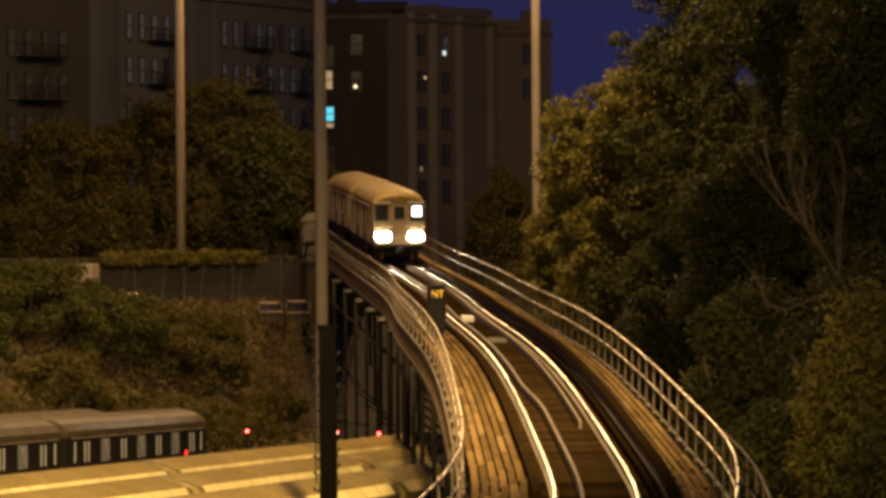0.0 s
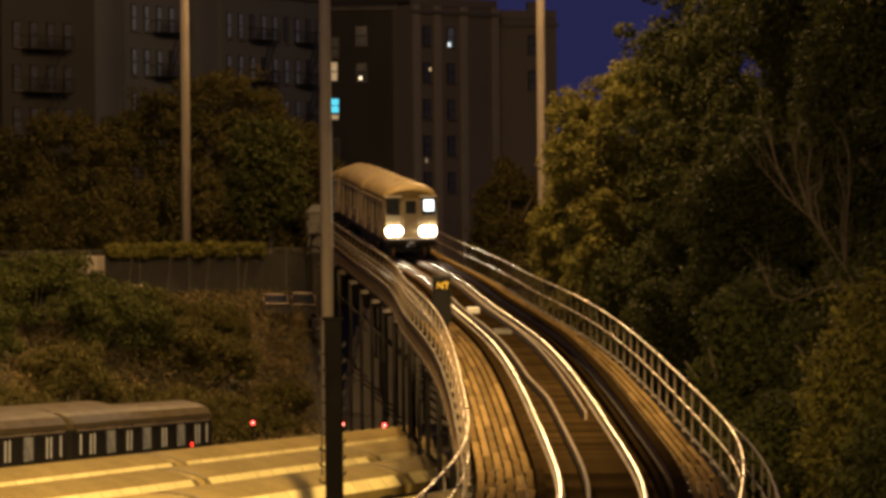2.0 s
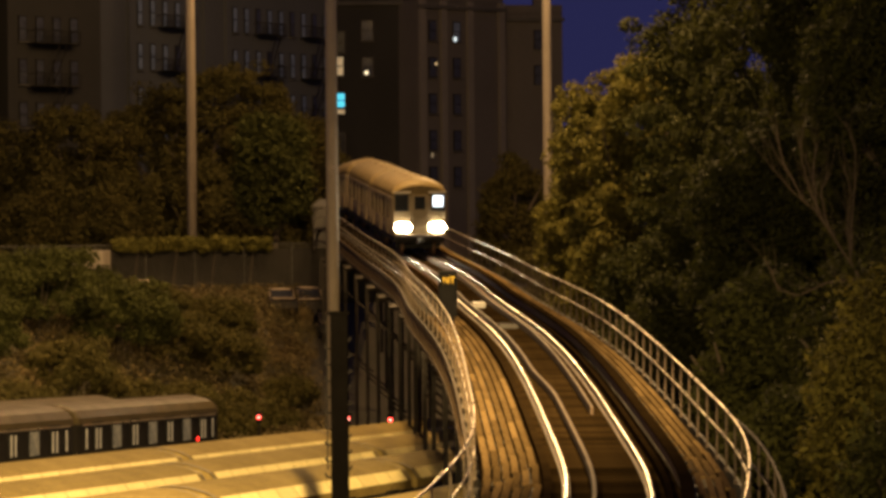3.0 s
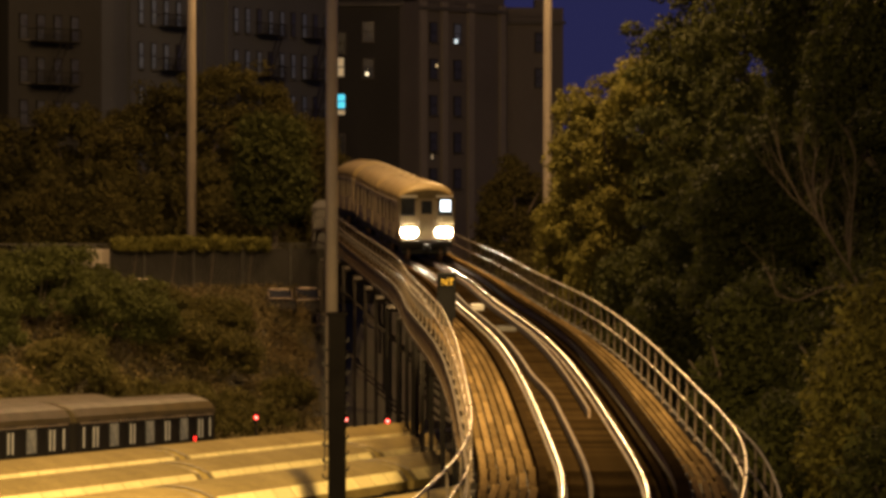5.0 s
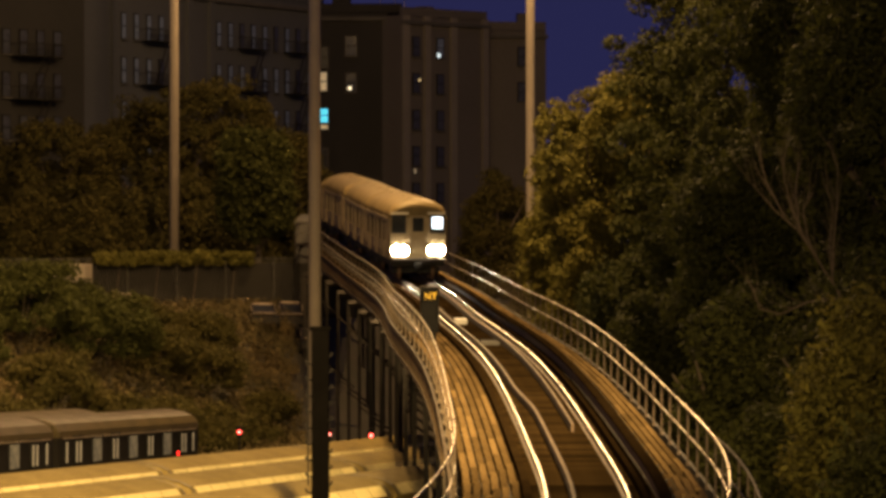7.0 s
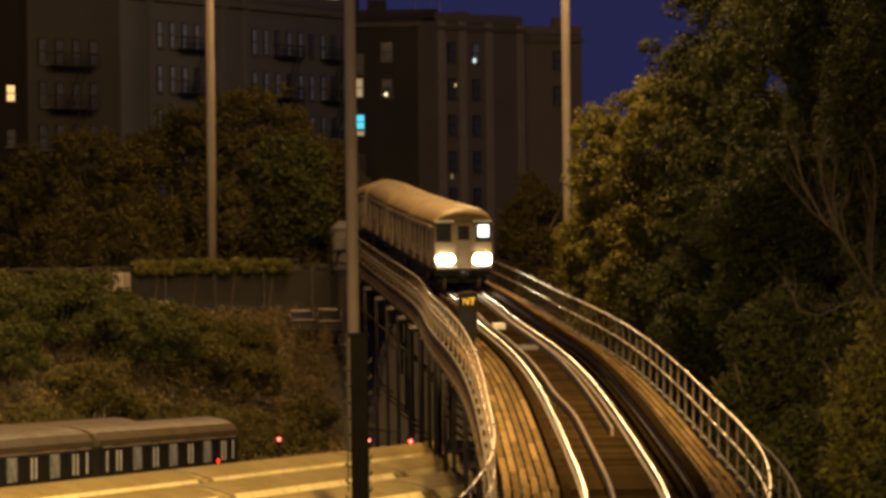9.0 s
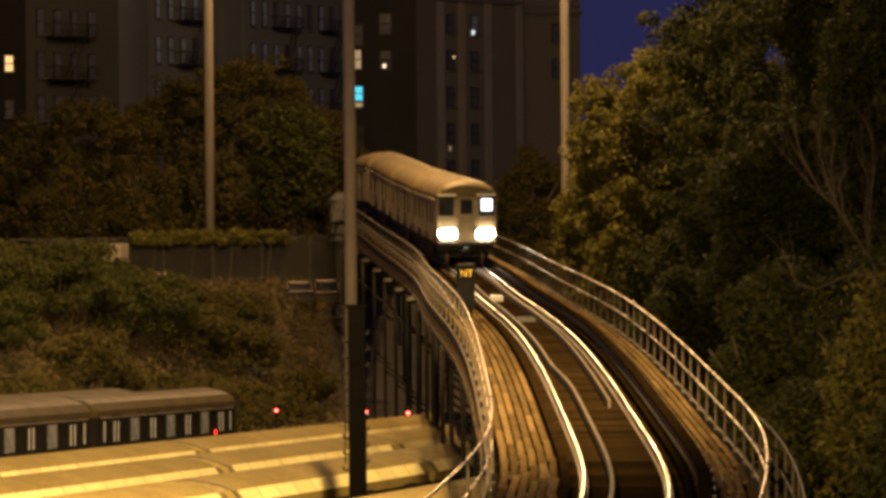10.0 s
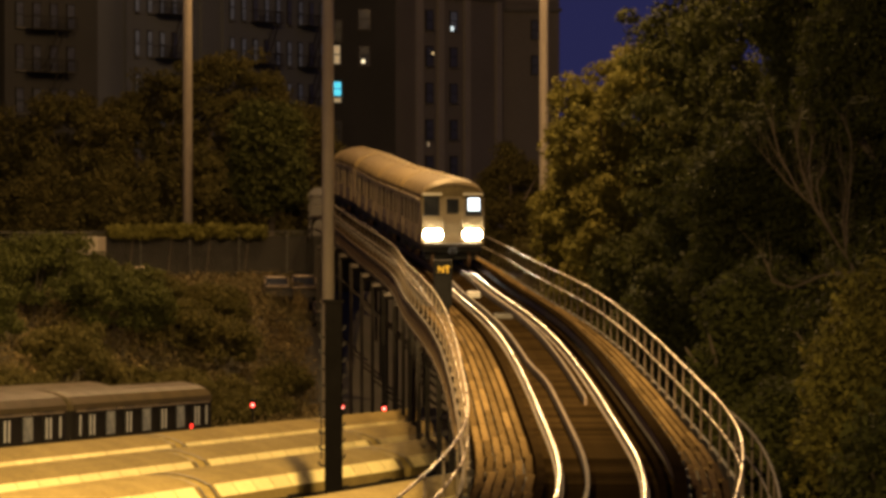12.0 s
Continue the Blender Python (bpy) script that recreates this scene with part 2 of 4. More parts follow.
def part(name, bm, mat, parent, label="", m=None):
    me = bm if isinstance(bm, bpy.types.Mesh) else mesh_of(bm, mat, name)
    ob = new(name, me)
    ob.parent = parent
    if m is not None:
        ob.matrix_basis = m
    if label:
        ob["label"] = label
    return ob


def thing(name, label, category, m=None, group="", kind=""):
    ob = new(name)
    ob.empty_display_size = 0.2
    if m is not None:
        ob.matrix_basis = m
    return tagged(ob, label, category, group, kind)


def box(bm, c, s, bevel=0.0, rot=None):
    m = Matrix.Translation(c) @ (rot or Matrix()) @ Matrix.Diagonal((*s, 1))
    r = bmesh.ops.create_cube(bm, size=1, matrix=m)
    if bevel:
        es = list({e for v in r["verts"] for e in v.link_edges})
        bmesh.ops.bevel(bm, geom=es, offset=bevel, segments=2, affect="EDGES", profile=0.6)
    return bm


def boxed(c, s, bevel=0.0, rot=None):
    return box(bmesh.new(), c, s, bevel, rot)


def rod(bm, a, b, r0, r1=None, n=8):
    a, b = Vector(a), Vector(b)
    d = b - a
    m = Matrix.Translation((a + b) / 2) @ d.to_track_quat("Z", "Y").to_matrix().to_4x4()
    bmesh.ops.create_cone(bm, cap_ends=True, segments=n, radius1=r0, radius2=r0 if r1 is None else r1, depth=d.length, matrix=m)
    return bm


def loft(bm, rings, closed=True, caps=True):
    rows = [[bm.verts.new(p) for p in ring] for ring in rings]
    n = len(rows[0])
    for a, b in zip(rows, rows[1:]):
        for i in range(n if closed else n - 1):
            j = (i + 1) % n
            bm.faces.new((a[i], a[j], b[j], b[i]))
    if caps and closed:
        bm.faces.new(rows[0][::-1])
        bm.faces.new(rows[-1])
    bmesh.ops.recalc_face_normals(bm, faces=bm.faces)
    return bm


def smoothed(bm):
    for f in bm.faces:
        f.smooth = len(f.verts) == 4
    return bm


def along(profile, d0, d1, step, bm=None):
    """A prism of the profile (offset, height) along the track."""
    n = max(2, int((d1 - d0) / step) + 1)
    ds = [d0 + (d1 - d0) * i / (n - 1) for i in range(n)]
    return loft(bm or bmesh.new(), [[on_track(d, o, z) for o, z in profile] for d in ds])


def rect(o0, o1, z0, z1):
    return [(o0, z0), (o1, z0), (o1, z1), (o0, z1)]


def ring(o, z, r, n=8):
    return [(o + r * math.cos(2 * math.pi * i / n), z + r * math.sin(2 * math.pi * i / n)) for i in range(n)]


# ---------------------------------------------------------------- foliage
def leaves_mesh(name, centres, radii, per, size, mat, seed, flat=0.75):
    """Small bent leaf clumps scattered round the centres."""
    rng = np.random.default_rng(seed)
    c = np.repeat(np.asarray(centres, float), per, axis=0)
    r = np.repeat(np.asarray(radii, float), per)
    n = len(c)
    v = rng.normal(size=(n, 3))
    v /= np.linalg.norm(v, axis=1)[:, None]
    p = c + v * (r * rng.uniform(0.35, 1.0, n) ** 0.6)[:, None] * np.array([1, 1, flat])
    nrm = v + rng.normal(size=(n, 3)) * 0.7 + np.array([0, 0, 0.4])
    nrm /= np.linalg.norm(nrm, axis=1)[:, None]
    a = np.cross(nrm, rng.normal(size=(n, 3)))
    a /= np.linalg.norm(a, axis=1)[:, None]
    b = np.cross(nrm, a)
    s = (size * rng.uniform(0.6, 1.4, n))[:, None]
    quad = np.stack([p - a * s, p + b * s * 0.5 - nrm * s * 0.15, p + a * s, p - b * s * 0.5 - nrm * s * 0.15], axis=1).reshape(-1, 3)
    me = bpy.data.meshes.new(name)
    me.vertices.add(4 * n)
    me.vertices.foreach_set("co", quad.ravel())
    me.loops.add(4 * n)
    me.loops.foreach_set("vertex_index", np.arange(4 * n, dtype=np.int32))
    me.polygons.add(n)
    me.polygons.foreach_set("loop_start", np.arange(0, 4 * n, 4, dtype=np.int32))
    me.update()
    me.validate()
    me.materials.append(mat)
    return me


def crown_points(rx, ry, z0, z1, count, seed, low=0.0):
    rng = random.Random(seed)
    pts, rad = [], []
    while len(pts) < count:
        a, w = rng.uniform(0, 2 * math.pi), rng.uniform(-1, 1)
        if w < -0.75 + low:
            continue
        q = math.sqrt(max(0, 1 - w * w))
        k = rng.uniform(0.55, 1.0) ** 0.5 * (0.86 + 0.34 * noise.noise(Vector((math.cos(a) * q * 1.7 + seed, math.sin(a) * q * 1.7, w * 1.7))))
        pts.append((rx * q * math.cos(a) * k, ry * q * math.sin(a) * k, (z0 + z1) / 2 + (z1 - z0) / 2 * w * k))
        rad.append(rng.uniform(0.5, 1.05))
    return pts, rad


def tree(x, y, height, rx, ry, z0, label, seed, clumps=170, per=75, size=0.2, mat="leaf", group="trees by the line"):
    base = ground_z(x, y) - 0.1
    t = thing("tree", label, "tree", pose(x, y, base), group)
    rng = random.Random(seed)
    bm = bmesh.new()
    top = z0 + (height - z0) * 0.55
    knots = [Vector((rng.uniform(-0.3, 0.3) * i, rng.uniform(-0.3, 0.3) * i, top * i / 4)) for i in range(5)]
    for i in range(4):
        rod(bm, knots[i], knots[i + 1], 0.34 - 0.07 * i, 0.27 - 0.07 * i, 9)
    part("trunk", bm, M["bark"], t)
    for i in range(6):
        bm = bmesh.new()
        a = i * 1.05 + rng.uniform(-0.3, 0.3)
        s = knots[2].lerp(knots[4], i / 6)
        mid = s + Vector((rx * 0.4 * math.cos(a), ry * 0.4 * math.sin(a), height * 0.1))
        end = mid + Vector((rx * 0.35 * math.cos(a + 0.3), ry * 0.35 * math.sin(a + 0.3), height * 0.12))
        rod(bm, s, mid, 0.12, 0.08, 6)
        rod(bm, mid, end, 0.08, 0.03, 6)
        part("limb", bm, M["bark"], t)
    pts, rad = crown_points(rx, ry, z0, height, clumps, seed)
    part("crown", leaves_mesh("crown", pts, rad, per, size, M[mat], seed), None, t)
    return t


def shrub(x, y, rx, ry, h, label, seed, clumps=60, per=120, size=0.115, mat="shrub"):
    t = thing("shrub", label, "shrub", pose(x, y, ground_z(x, y) - 0.1), "shrubs on the bank")
    bm = bmesh.new()
    rng = random.Random(seed)
    for i in range(5):
        a = i * 1.26
        rod(bm, (0.15 * math.cos(a), 0.15 * math.sin(a), 0), (rx * 0.5 * math.cos(a), ry * 0.5 * math.sin(a), h * 0.7), 0.06, 0.02, 5)
    part("stem", bm, M["bark"], t)
    pts, rad = crown_points(rx, ry, 0.1, h, clumps, seed, 0.2)
    part("foliage", leaves_mesh("foliage", pts, [r * 0.8 for r in rad], per, size, M[mat], seed), None, t)
    return t


# ---------------------------------------------------------------- ground
def build_ground():
    xs = [-3000, -900, -300, -150] + [-110 + 4 * i for i in range(50)] + [100, 160, 320, 900, 3000]
    ys = [-600, -200, 0, 30] + [50 + 4 * i for i in range(75)] + [360, 400, 500, 800, 1500, 3500]
    bm = bmesh.new()
    g = [[bm.verts.new((x, y, ground_z(x, y) + 0.25 * noise.noise(Vector((x * 0.13, y * 0.13, 0))) * smooth(57, 62, -(0.9659 * x - 0.2588 * y)))) for x in xs] for y in ys]
    for r0, r1 in zip(g, g[1:]):
        for i in range(len(xs) - 1):
            bm.faces.new((r0[i], r0[i + 1], r1[i + 1], r1[i]))
    ob = new("ground", mesh_of(bm, M["ground"], "ground"))
    for p in ob.data.polygons:
        p.use_smooth = True
    tagged(ob, "dark earth of the rail yard and the bank", "ground", kind="structure")


# ---------------------------------------------------------------- viaduct
def build_viaduct():
    D0, D1 = 30, 285
    v = thing("viaduct", "steel viaduct with a curved timber-decked track", "viaduct", kind="structure")
    for o in (-1.35, 1.35):
        b = bmesh.new()
        along(rect(o - 0.02, o + 0.02, -1.75, -0.5), D0, D1, 3, b)
        along(rect(o - 0.2, o + 0.2, -0.5, -0.44), D0, D1, 3, b)
        along(rect(o - 0.2, o + 0.2, -1.81, -1.75), D0, D1, 3, b)
        part("girder", b, M["girder"], v)
    me = mesh_of(boxed((0, 0, -0.95), (0.1, 0.12, 1.55)), M["girder"], "stiffener")
    d = D0 + 1
    while d < 215:
        part("stiffener", me, None, v, m=track_pose(d, -1.43))
        d += 2.4
    # lattice fascia under the inner railing
    part("apron", along(rect(-2.44, -2.38, -0.34, -0.2), D0, D1, 2), M["rust_plate"], v, "rusty upper edge chord")
    part("apron", along(rect(-2.44, -2.38, -1.02, -0.92), 78, D1, 2), M["rust_plate"], v, "rusty lower edge chord")
    b = boxed((0, 0, -0.63), (0.05, 0.07, 0.6))
    rod(b, (0, 0.05, -0.9), (0, 1.5, -0.36), 0.025, n=4)
    me = mesh_of(b, M["rust_plate"], "apron_lattice")
    d = 78
    while d < 196:
        part("apron_lattice", me, None, v, m=track_pose(d, -2.41))
        d += 1.55
    part("apron", along(rect(2.32, 2.38, -0.62, -0.2), D0, D1, 3), M["girder"], v, "rusty edge plate")
    part("deck", along(rect(-1.2, 1.2, -0.46, -0.4), D0, D1, 3), M["tie"], v, "dark timber deck under the ties")
    # running rails
    for o in (-0.7175, 0.7175):
        b = bmesh.new()
        along(rect(o - 0.075, o + 0.075, -0.18, -0.165), D0, D1, 2, b)
        along(rect(o - 0.01, o + 0.01, -0.165, -0.03), D0, D1, 2, b)
        rail = part("rail", b, M["rail_rust"], v)
        part("railhead", smoothed(along([(o - 0.036, -0.035), (o + 0.036, -0.035), (o + 0.036, -0.014), (o + 0.03, -0.006), (o + 0.018, -0.0015), (o, 0), (o - 0.018, -0.0015), (o - 0.03, -0.006), (o - 0.036, -0.014)], D0, D1, 1)), M["rail_top"], rail, "polished rail head")
    # the inner guard rail closes up to the running rail beyond the joint
    ds = [D0 + 1.5 * i for i in range(int((D1 - D0) / 1.5))]
    gap = lambda d: -0.245 - 0.2 * smooth(82, 91, d)
    part("guard_rail", loft(bmesh.new(), [[on_track(d, gap(d) + o, z) for o, z in rect(-0.033, 0.033, -0.18, -0.01)] for d in ds]), M["guard"], v, "worn inner guard rail")
    part("guard_rail", along(rect(0.36, 0.42, -0.18, -0.01), 79, D1, 2), M["guard"], v, "worn inner guard rail")
    part("timber_guard", along(rect(-1.12, -0.97, -0.2, -0.06), D0, D1, 2), M["tie"], v)
    part("timber_guard", along(rect(0.97, 1.08, -0.2, -0.06), D0, D1, 2), M["tie"], v)
    # third rail and its cover board
    t = part("third_rail", along(rect(1.24, 1.32, -0.12, 0.04), D0, D1, 2), M["rail_rust"], v)
    part("cover_board", along(rect(1.18, 1.40, 0.13, 0.17), D0, D1, 2), M["tie"], t, "dark timber cover board")
    me = mesh_of(boxed((0.15, 0, -0.04), (0.06, 0.08, 0.34)), M["steel"], "bracket")
    d = 50
    while d < 215:
        part("bracket", me, None, t, m=track_pose(d, 1.28))
        d += 1.4
    # brackets that carry the inner footwalk
    b = bmesh.new()
    rod(b, (-1.4, 0, -1.0), (-2.42, 0, -0.45), 0.035, n=5)
    rod(b, (-1.4, 0, -0.47), (-2.42, 0, -0.47), 0.035, n=5)
    me = mesh_of(b, M["steel"], "outrigger")
    d = 48
    while d < 200:
        part("outrigger", me, None, v, m=track_pose(d))
        d += 3.1
    # bents
    d = 63
    while d < 260:
        bent = part("bent", bmesh.new(), M["girder"], v)
        feet = {}
        for o in (-1.9, 1.9):
            p = on_track(d, o)
            z0 = ground_z(p.x, p.y) - 0.1
            b = bmesh.new()
            top = -1.8
            for k in (-0.07, 0.07):
                box(b, (k, 0, (top + z0 - p.z) / 2), (0.025, 0.2, top - z0 + p.z))
            box(b, (0, 0, (top + z0 - p.z) / 2), (0.14, 0.025, top - z0 + p.z))
            part("column", b, M["column_steel"], bent, m=Matrix.Translation(p))
            feet[o] = (p, z0)
        (pl, zl), (pr, zr) = feet[-1.9], feet[1.9]
        for k in (3.2, 6.4):
            b = bmesh.new()
            rod(b, (pl.x, pl.y - 0.12, pl.z - k), (pl.x * 0.6 + pr.x * 0.4, pl.y - 0.12, pl.z - k - 1.2), 0.05, n=4)
            part("brace", b, M["column_steel"], bent)
        b = bmesh.new()
        rod(b, (pl.x, pl.y, pl.z - 2.0), (pr.x, pr.y, pr.z - 2.0), 0.16, n=4)
        part("cap_beam", b, M["girder"], bent)
        d += 8.0
    return v


def tube(off, z, r, d0, d1, step):
    ds = [d0 + (d1 - d0) * i / int((d1 - d0) / step) for i in range(int((d1 - d0) / step) + 1)]
    return smoothed(loft(bmesh.new(), [[on_track(d, o, h) for o, h in ring(off(d), z, r)] for d in ds]))


def railing(off, label, post_step, mid, D0=30, D1=250, top=0.91, skin="pipe"):
    r = thing("railing", label, "railing", group="viaduct railings")
    part("top_rail", tube(off, top, 0.022, D0, D1, 1), M[skin], r)
    part("mid_rail", tube(off, mid, 0.018, D0, D1, 1), M[skin], r)
    post = bmesh.new()
    box(post, (0, 0, top / 2 - 0.1), (0.035, 0.05, top + 0.2))
    box(post, (0, 0, -0.18), (0.07, 0.1, 0.04))
    me = mesh_of(post, M["worn_post"] if off(60) < 0 else M["dark_post"], "post")
    d = max(44, D0 + 0.5)
    while d < min(205, D1):
        part("post", me, None, r, m=track_pose(d, off(d)))
        d += post_step


def build_footwalks():
    rng = random.Random(5)
    for off0, count, w, label in ((-2.2, 6, 0.172, "weathered plank footwalk beside the track"), (1.52, 4, 0.155, "weathered plank footwalk along the outer railing")):
        f = thing("footwalk", label, "footwalk", kind="structure")
        lens = {k: mesh_of(boxed((0, k / 2, 0), (w - 0.044, k - 0.012, 0.05)), M["plank"], "plank") for k in (2.4, 3.0, 3.6)}
        for i in range(count):
            d = 44 + rng.uniform(0, 2)
            while d < (116 if off0 < 0 else 150):
                k = rng.choice((2.4, 3.0, 3.6))
                part("plank", lens[k], None, f, m=track_pose(d, off0 + w * (i + 0.5), -0.15 + rng.uniform(-0.008, 0.012)))
                d += k
            if off0 > 0:
                part("far_plank", along(rect(off0 + w * i + 0.017, off0 + w * (i + 1) - 0.017, -0.175, -0.125), d, 285, 3), M["plank"], f)
        b = bmesh.new()
        along(rect(off0, off0 + 0.1, -0.42, -0.18), 30, 285, 3, b)
        along(rect(off0 + w * count - 0.1, off0 + w * count, -0.42, -0.18), 30, 285, 3, b)
        part("stringer", b, M["tie"], f)


def build_ties():
    f = thing("ties", "dark creosoted timber ties under the rails", "ties", kind="structure")
    me = mesh_of(boxed((0, 0, -0.285), (2.5, 0.22, 0.2)), M["tie"], "tie")
    far = bmesh.new()
    d = 46
    n = 0
    while d < 250:
        if n < 260:
            part("tie", me, None, f, m=track_pose(d))
        else:
            m = track_pose(d)
            box(far, m @ Vector((0, 0, -0.285)), (2.5, 0.22, 0.2))
        n += 1
        d += 0.5
    tagged(part("far_ties", far, M["tie"], f), kind="stuff")


# ---------------------------------------------------------------- subway cars
HALF = [(1.30, 1.02), (1.34, 1.35), (1.34, 2.86)]
ROOF = [(1.335, 2.86), (1.29, 3.12), (1.12, 3.38), (0.8, 3.58), (0.4, 3.7), (0.0, 3.74)]


YARD_ROOF = [(1.335, 2.86), (1.33, 3.12), (1.12, 3.43), (0.8, 3.58), (0.4, 3.68), (0.0, 3.72)]


def subway_car(name, label, length, doors, side, roof, shoulder, lit, group, head=False, tail=False, wide=1.0, flat_ends=False):
    car = thing(name, label, "subway car", group=group)
    h = length / 2
    b = bmesh.new()
    sec = [(wide * x, z) for x, z in HALF] + [(-wide * x, z) for x, z in HALF[::-1]]
    ends = [(-h, 0.93), (-h + 0.12, 0.985), (-h + 0.4, 1), (h - 0.4, 1), (h - 0.12, 0.985), (h, 0.93)]
    loft(b, [[(x * k, y, z) for x, z in sec] for y, k in ends])
    body = part("body", b, side, car)
    # roof: crown and shoulders
    if flat_ends:
        ys = [(-h, 0.93, 0.8), (-h + 0.08, 0.985, 0.93), (-h + 0.3, 1, 1), (h - 0.3, 1, 1), (h - 0.08, 0.985, 0.93), (h, 0.93, 0.8)]
    else:
        ys = [(-h, 0.93, 0.55), (-h + 0.06, 0.96, 0.7), (-h + 0.3, 0.985, 0.88), (-h + 0.8, 1, 0.97), (-h + 1.4, 1, 1),
              (h - 1.4, 1, 1), (h - 0.8, 1, 0.97), (h - 0.3, 0.985, 0.88), (h - 0.06, 0.96, 0.7), (h, 0.93, 0.55)]
    outline = YARD_ROOF if flat_ends else ROOF
    b = bmesh.new()
    full = [(wide * x, z) for x, z in outline] + [(-wide * x, z) for x, z in outline[:-1][::-1]]
    loft(b, [[(x * k, y, 2.86 + (z - 2.86) * q) for x, z in full] for y, k, q in ys])
    for f in b.faces:
        f.smooth = len(f.verts) == 4 and not flat_ends
    top = part("roof", b, roof, car)
    if shoulder is not None:
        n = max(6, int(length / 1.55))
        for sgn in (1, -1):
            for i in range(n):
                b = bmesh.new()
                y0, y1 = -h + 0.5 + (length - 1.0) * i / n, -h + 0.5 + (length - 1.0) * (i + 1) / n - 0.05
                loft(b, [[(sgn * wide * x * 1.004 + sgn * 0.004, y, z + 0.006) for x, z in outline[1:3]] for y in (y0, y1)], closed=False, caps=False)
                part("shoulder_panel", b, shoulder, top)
        for y in (-h + 0.2, h - 0.2):
            b = bmesh.new()
            loft(b, [[(px * wide * 1.01, y + dy, pz + 0.015) for px, pz in outline[1:] + [(-q, w) for q, w in outline[1:-1][::-1]]] for dy in (-0.06, 0.06)], closed=False, caps=False)
            part("end_bow", b, M["steel"], top, "dark roof bow at the car end")
    # pale eave strip imitates the highlight along the roof edge; stored cars' stay dark
    for sgn in (1, -1):
        b = bmesh.new()
        box(b, (sgn * wide * 1.345, 0, 2.83), (0.05, length - 1.0, 0.06))
        part("drip_rail", b, side if flat_ends and not lit else M["pipe"], body)
    if not flat_ends:
        # roof seams and ventilator hoods
        crest = [(wide * x, z) for x, z in ROOF[1:]] + [(-wide * x, z) for x, z in ROOF[1:-1][::-1]]
        for y in (-h + 1.6, -h * 0.45, 0.0, h * 0.45, h - 1.6):
            b = bmesh.new()
            loft(b, [[(x * 1.004, y + dy, z + 0.008) for x, z in crest] for dy in (-0.05, 0.05)], closed=False, caps=False)
            part("roof_seam", b, M["steel"], top)
        for y in (-h * 0.72, -h * 0.25, h * 0.25, h * 0.72):
            part("ventilator", loft(bmesh.new(), [[(x * k, y + v * k, z) for x, v in ((-0.28, -0.45), (0.28, -0.45), (0.28, 0.45), (-0.28, 0.45))] for z, k in ((3.66, 1), (3.74, 1), (3.77, 0.85))]), roof, top)
    # doors and windows on both sides
    pitch = length / doors
    dm = boxed((0, 0, 0), (0.03, 1.25, 1.86))
    dmesh = mesh_of(dm, side, "door")
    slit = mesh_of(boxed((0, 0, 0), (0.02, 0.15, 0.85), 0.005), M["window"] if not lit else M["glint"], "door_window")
    pane = mesh_of(boxed((0, 0, 0), (0.02, 1.0, 0.95), 0.006), M["window"] if not lit else M["sheen_pane"], "window")
    frame_mesh = mesh_of(boxed((0, 0, 0), (0.024, 1.4, 1.1), 0.006), side, "window_frame")
    for sgn in (1, -1):
        for i in range(doors):
            y = -h + pitch * (i + 0.5)
            door = part("door", dmesh, None, car, m=pose(sgn * (wide * 1.34 + 0.006), y, 1.98))
            for k in (-0.22, 0.22):
                part("door_window", slit, None, door, m=pose(sgn * 0.022, k, 0.25))
            if i in (0, doors - 1):
                part("end_pane", slit, None, car, m=pose(sgn * (wide * 1.34 + 0.012), y + (-1.35 if i == 0 else 1.35), 2.25))
            if i < doors - 1:
                fr = part("window_frame", frame_mesh, None, car, m=pose(sgn * (wide * 1.34 + 0.004), y + pitch / 2, 2.25))
                part("window", pane, None, fr, m=pose(sgn * 0.014, 0, 0))
    # underframe and trucks
    part("underframe", boxed((0, 0, 0.86), (2.4, length - 0.6, 0.3), 0.03), M["rubber"], car)
    for y in (-h * 0.68, h * 0.68):
        b = boxed((0, y, 0.5), (2.1, 2.6, 0.28), 0.05)
        tr = part("truck", b, M["rubber"], car)
        for yy in (-0.95, 0.95):
            for x in (-0.7525, 0.7525):
                b = bmesh.new()
                rod(b, (x - 0.06, y + yy, 0.43), (x + 0.06, y + yy, 0.43), 0.43, n=16)
                part("wheel", b, M["rail_rust"], tr)
    part("coupler", boxed((0, -h - 0.25, 0.75), (0.3, 0.6, 0.25), 0.04), M["rubber"], car)
    part("coupler", boxed((0, h + 0.25, 0.75), (0.3, 0.6, 0.25), 0.04), M["rubber"], car)
    # ends: storm door, windows
    for y, sg in ((-h, -1), (h, 1)):
        e = y + sg * 0.012
        d = part("end_door", boxed((0, e, 2.0), (0.76, 0.03, 1.9), 0.01), side, car)
        part("door_window", boxed((0, e + sg * 0.02, 2.56), (0.5, 0.02, 0.62), 0.005), M["window"], d)
        for x in (-0.86, 0.86):
            fr = part("end_window_frame", boxed((x, e, 2.58), (0.66, 0.03, 0.82), 0.012), M["rubber"] if head else side, car)
            if not (head and sg < 0 and x > 0):
                part("end_window", boxed((x, e + sg * 0.02, 2.58), (0.54, 0.02, 0.7), 0.005), M["window"], fr)
        if head and sg < 0:
            # brighter strips imitate the headlights' glare on the upper front
            for x, w in ((-0.83, 0.82), (0.83, 0.82)):
                part("front_panel", boxed((x, e - 0.001, 3.06), (w, 0.02, 0.1), 0.01), M["bright_front"], car, "pale strip imitating headlight glare on the front")
            s = part("route_sign", boxed((0.86, e - 0.025, 2.64), (0.46, 0.02, 0.5), 0.01), M["route"], fr, "lit white route sign")
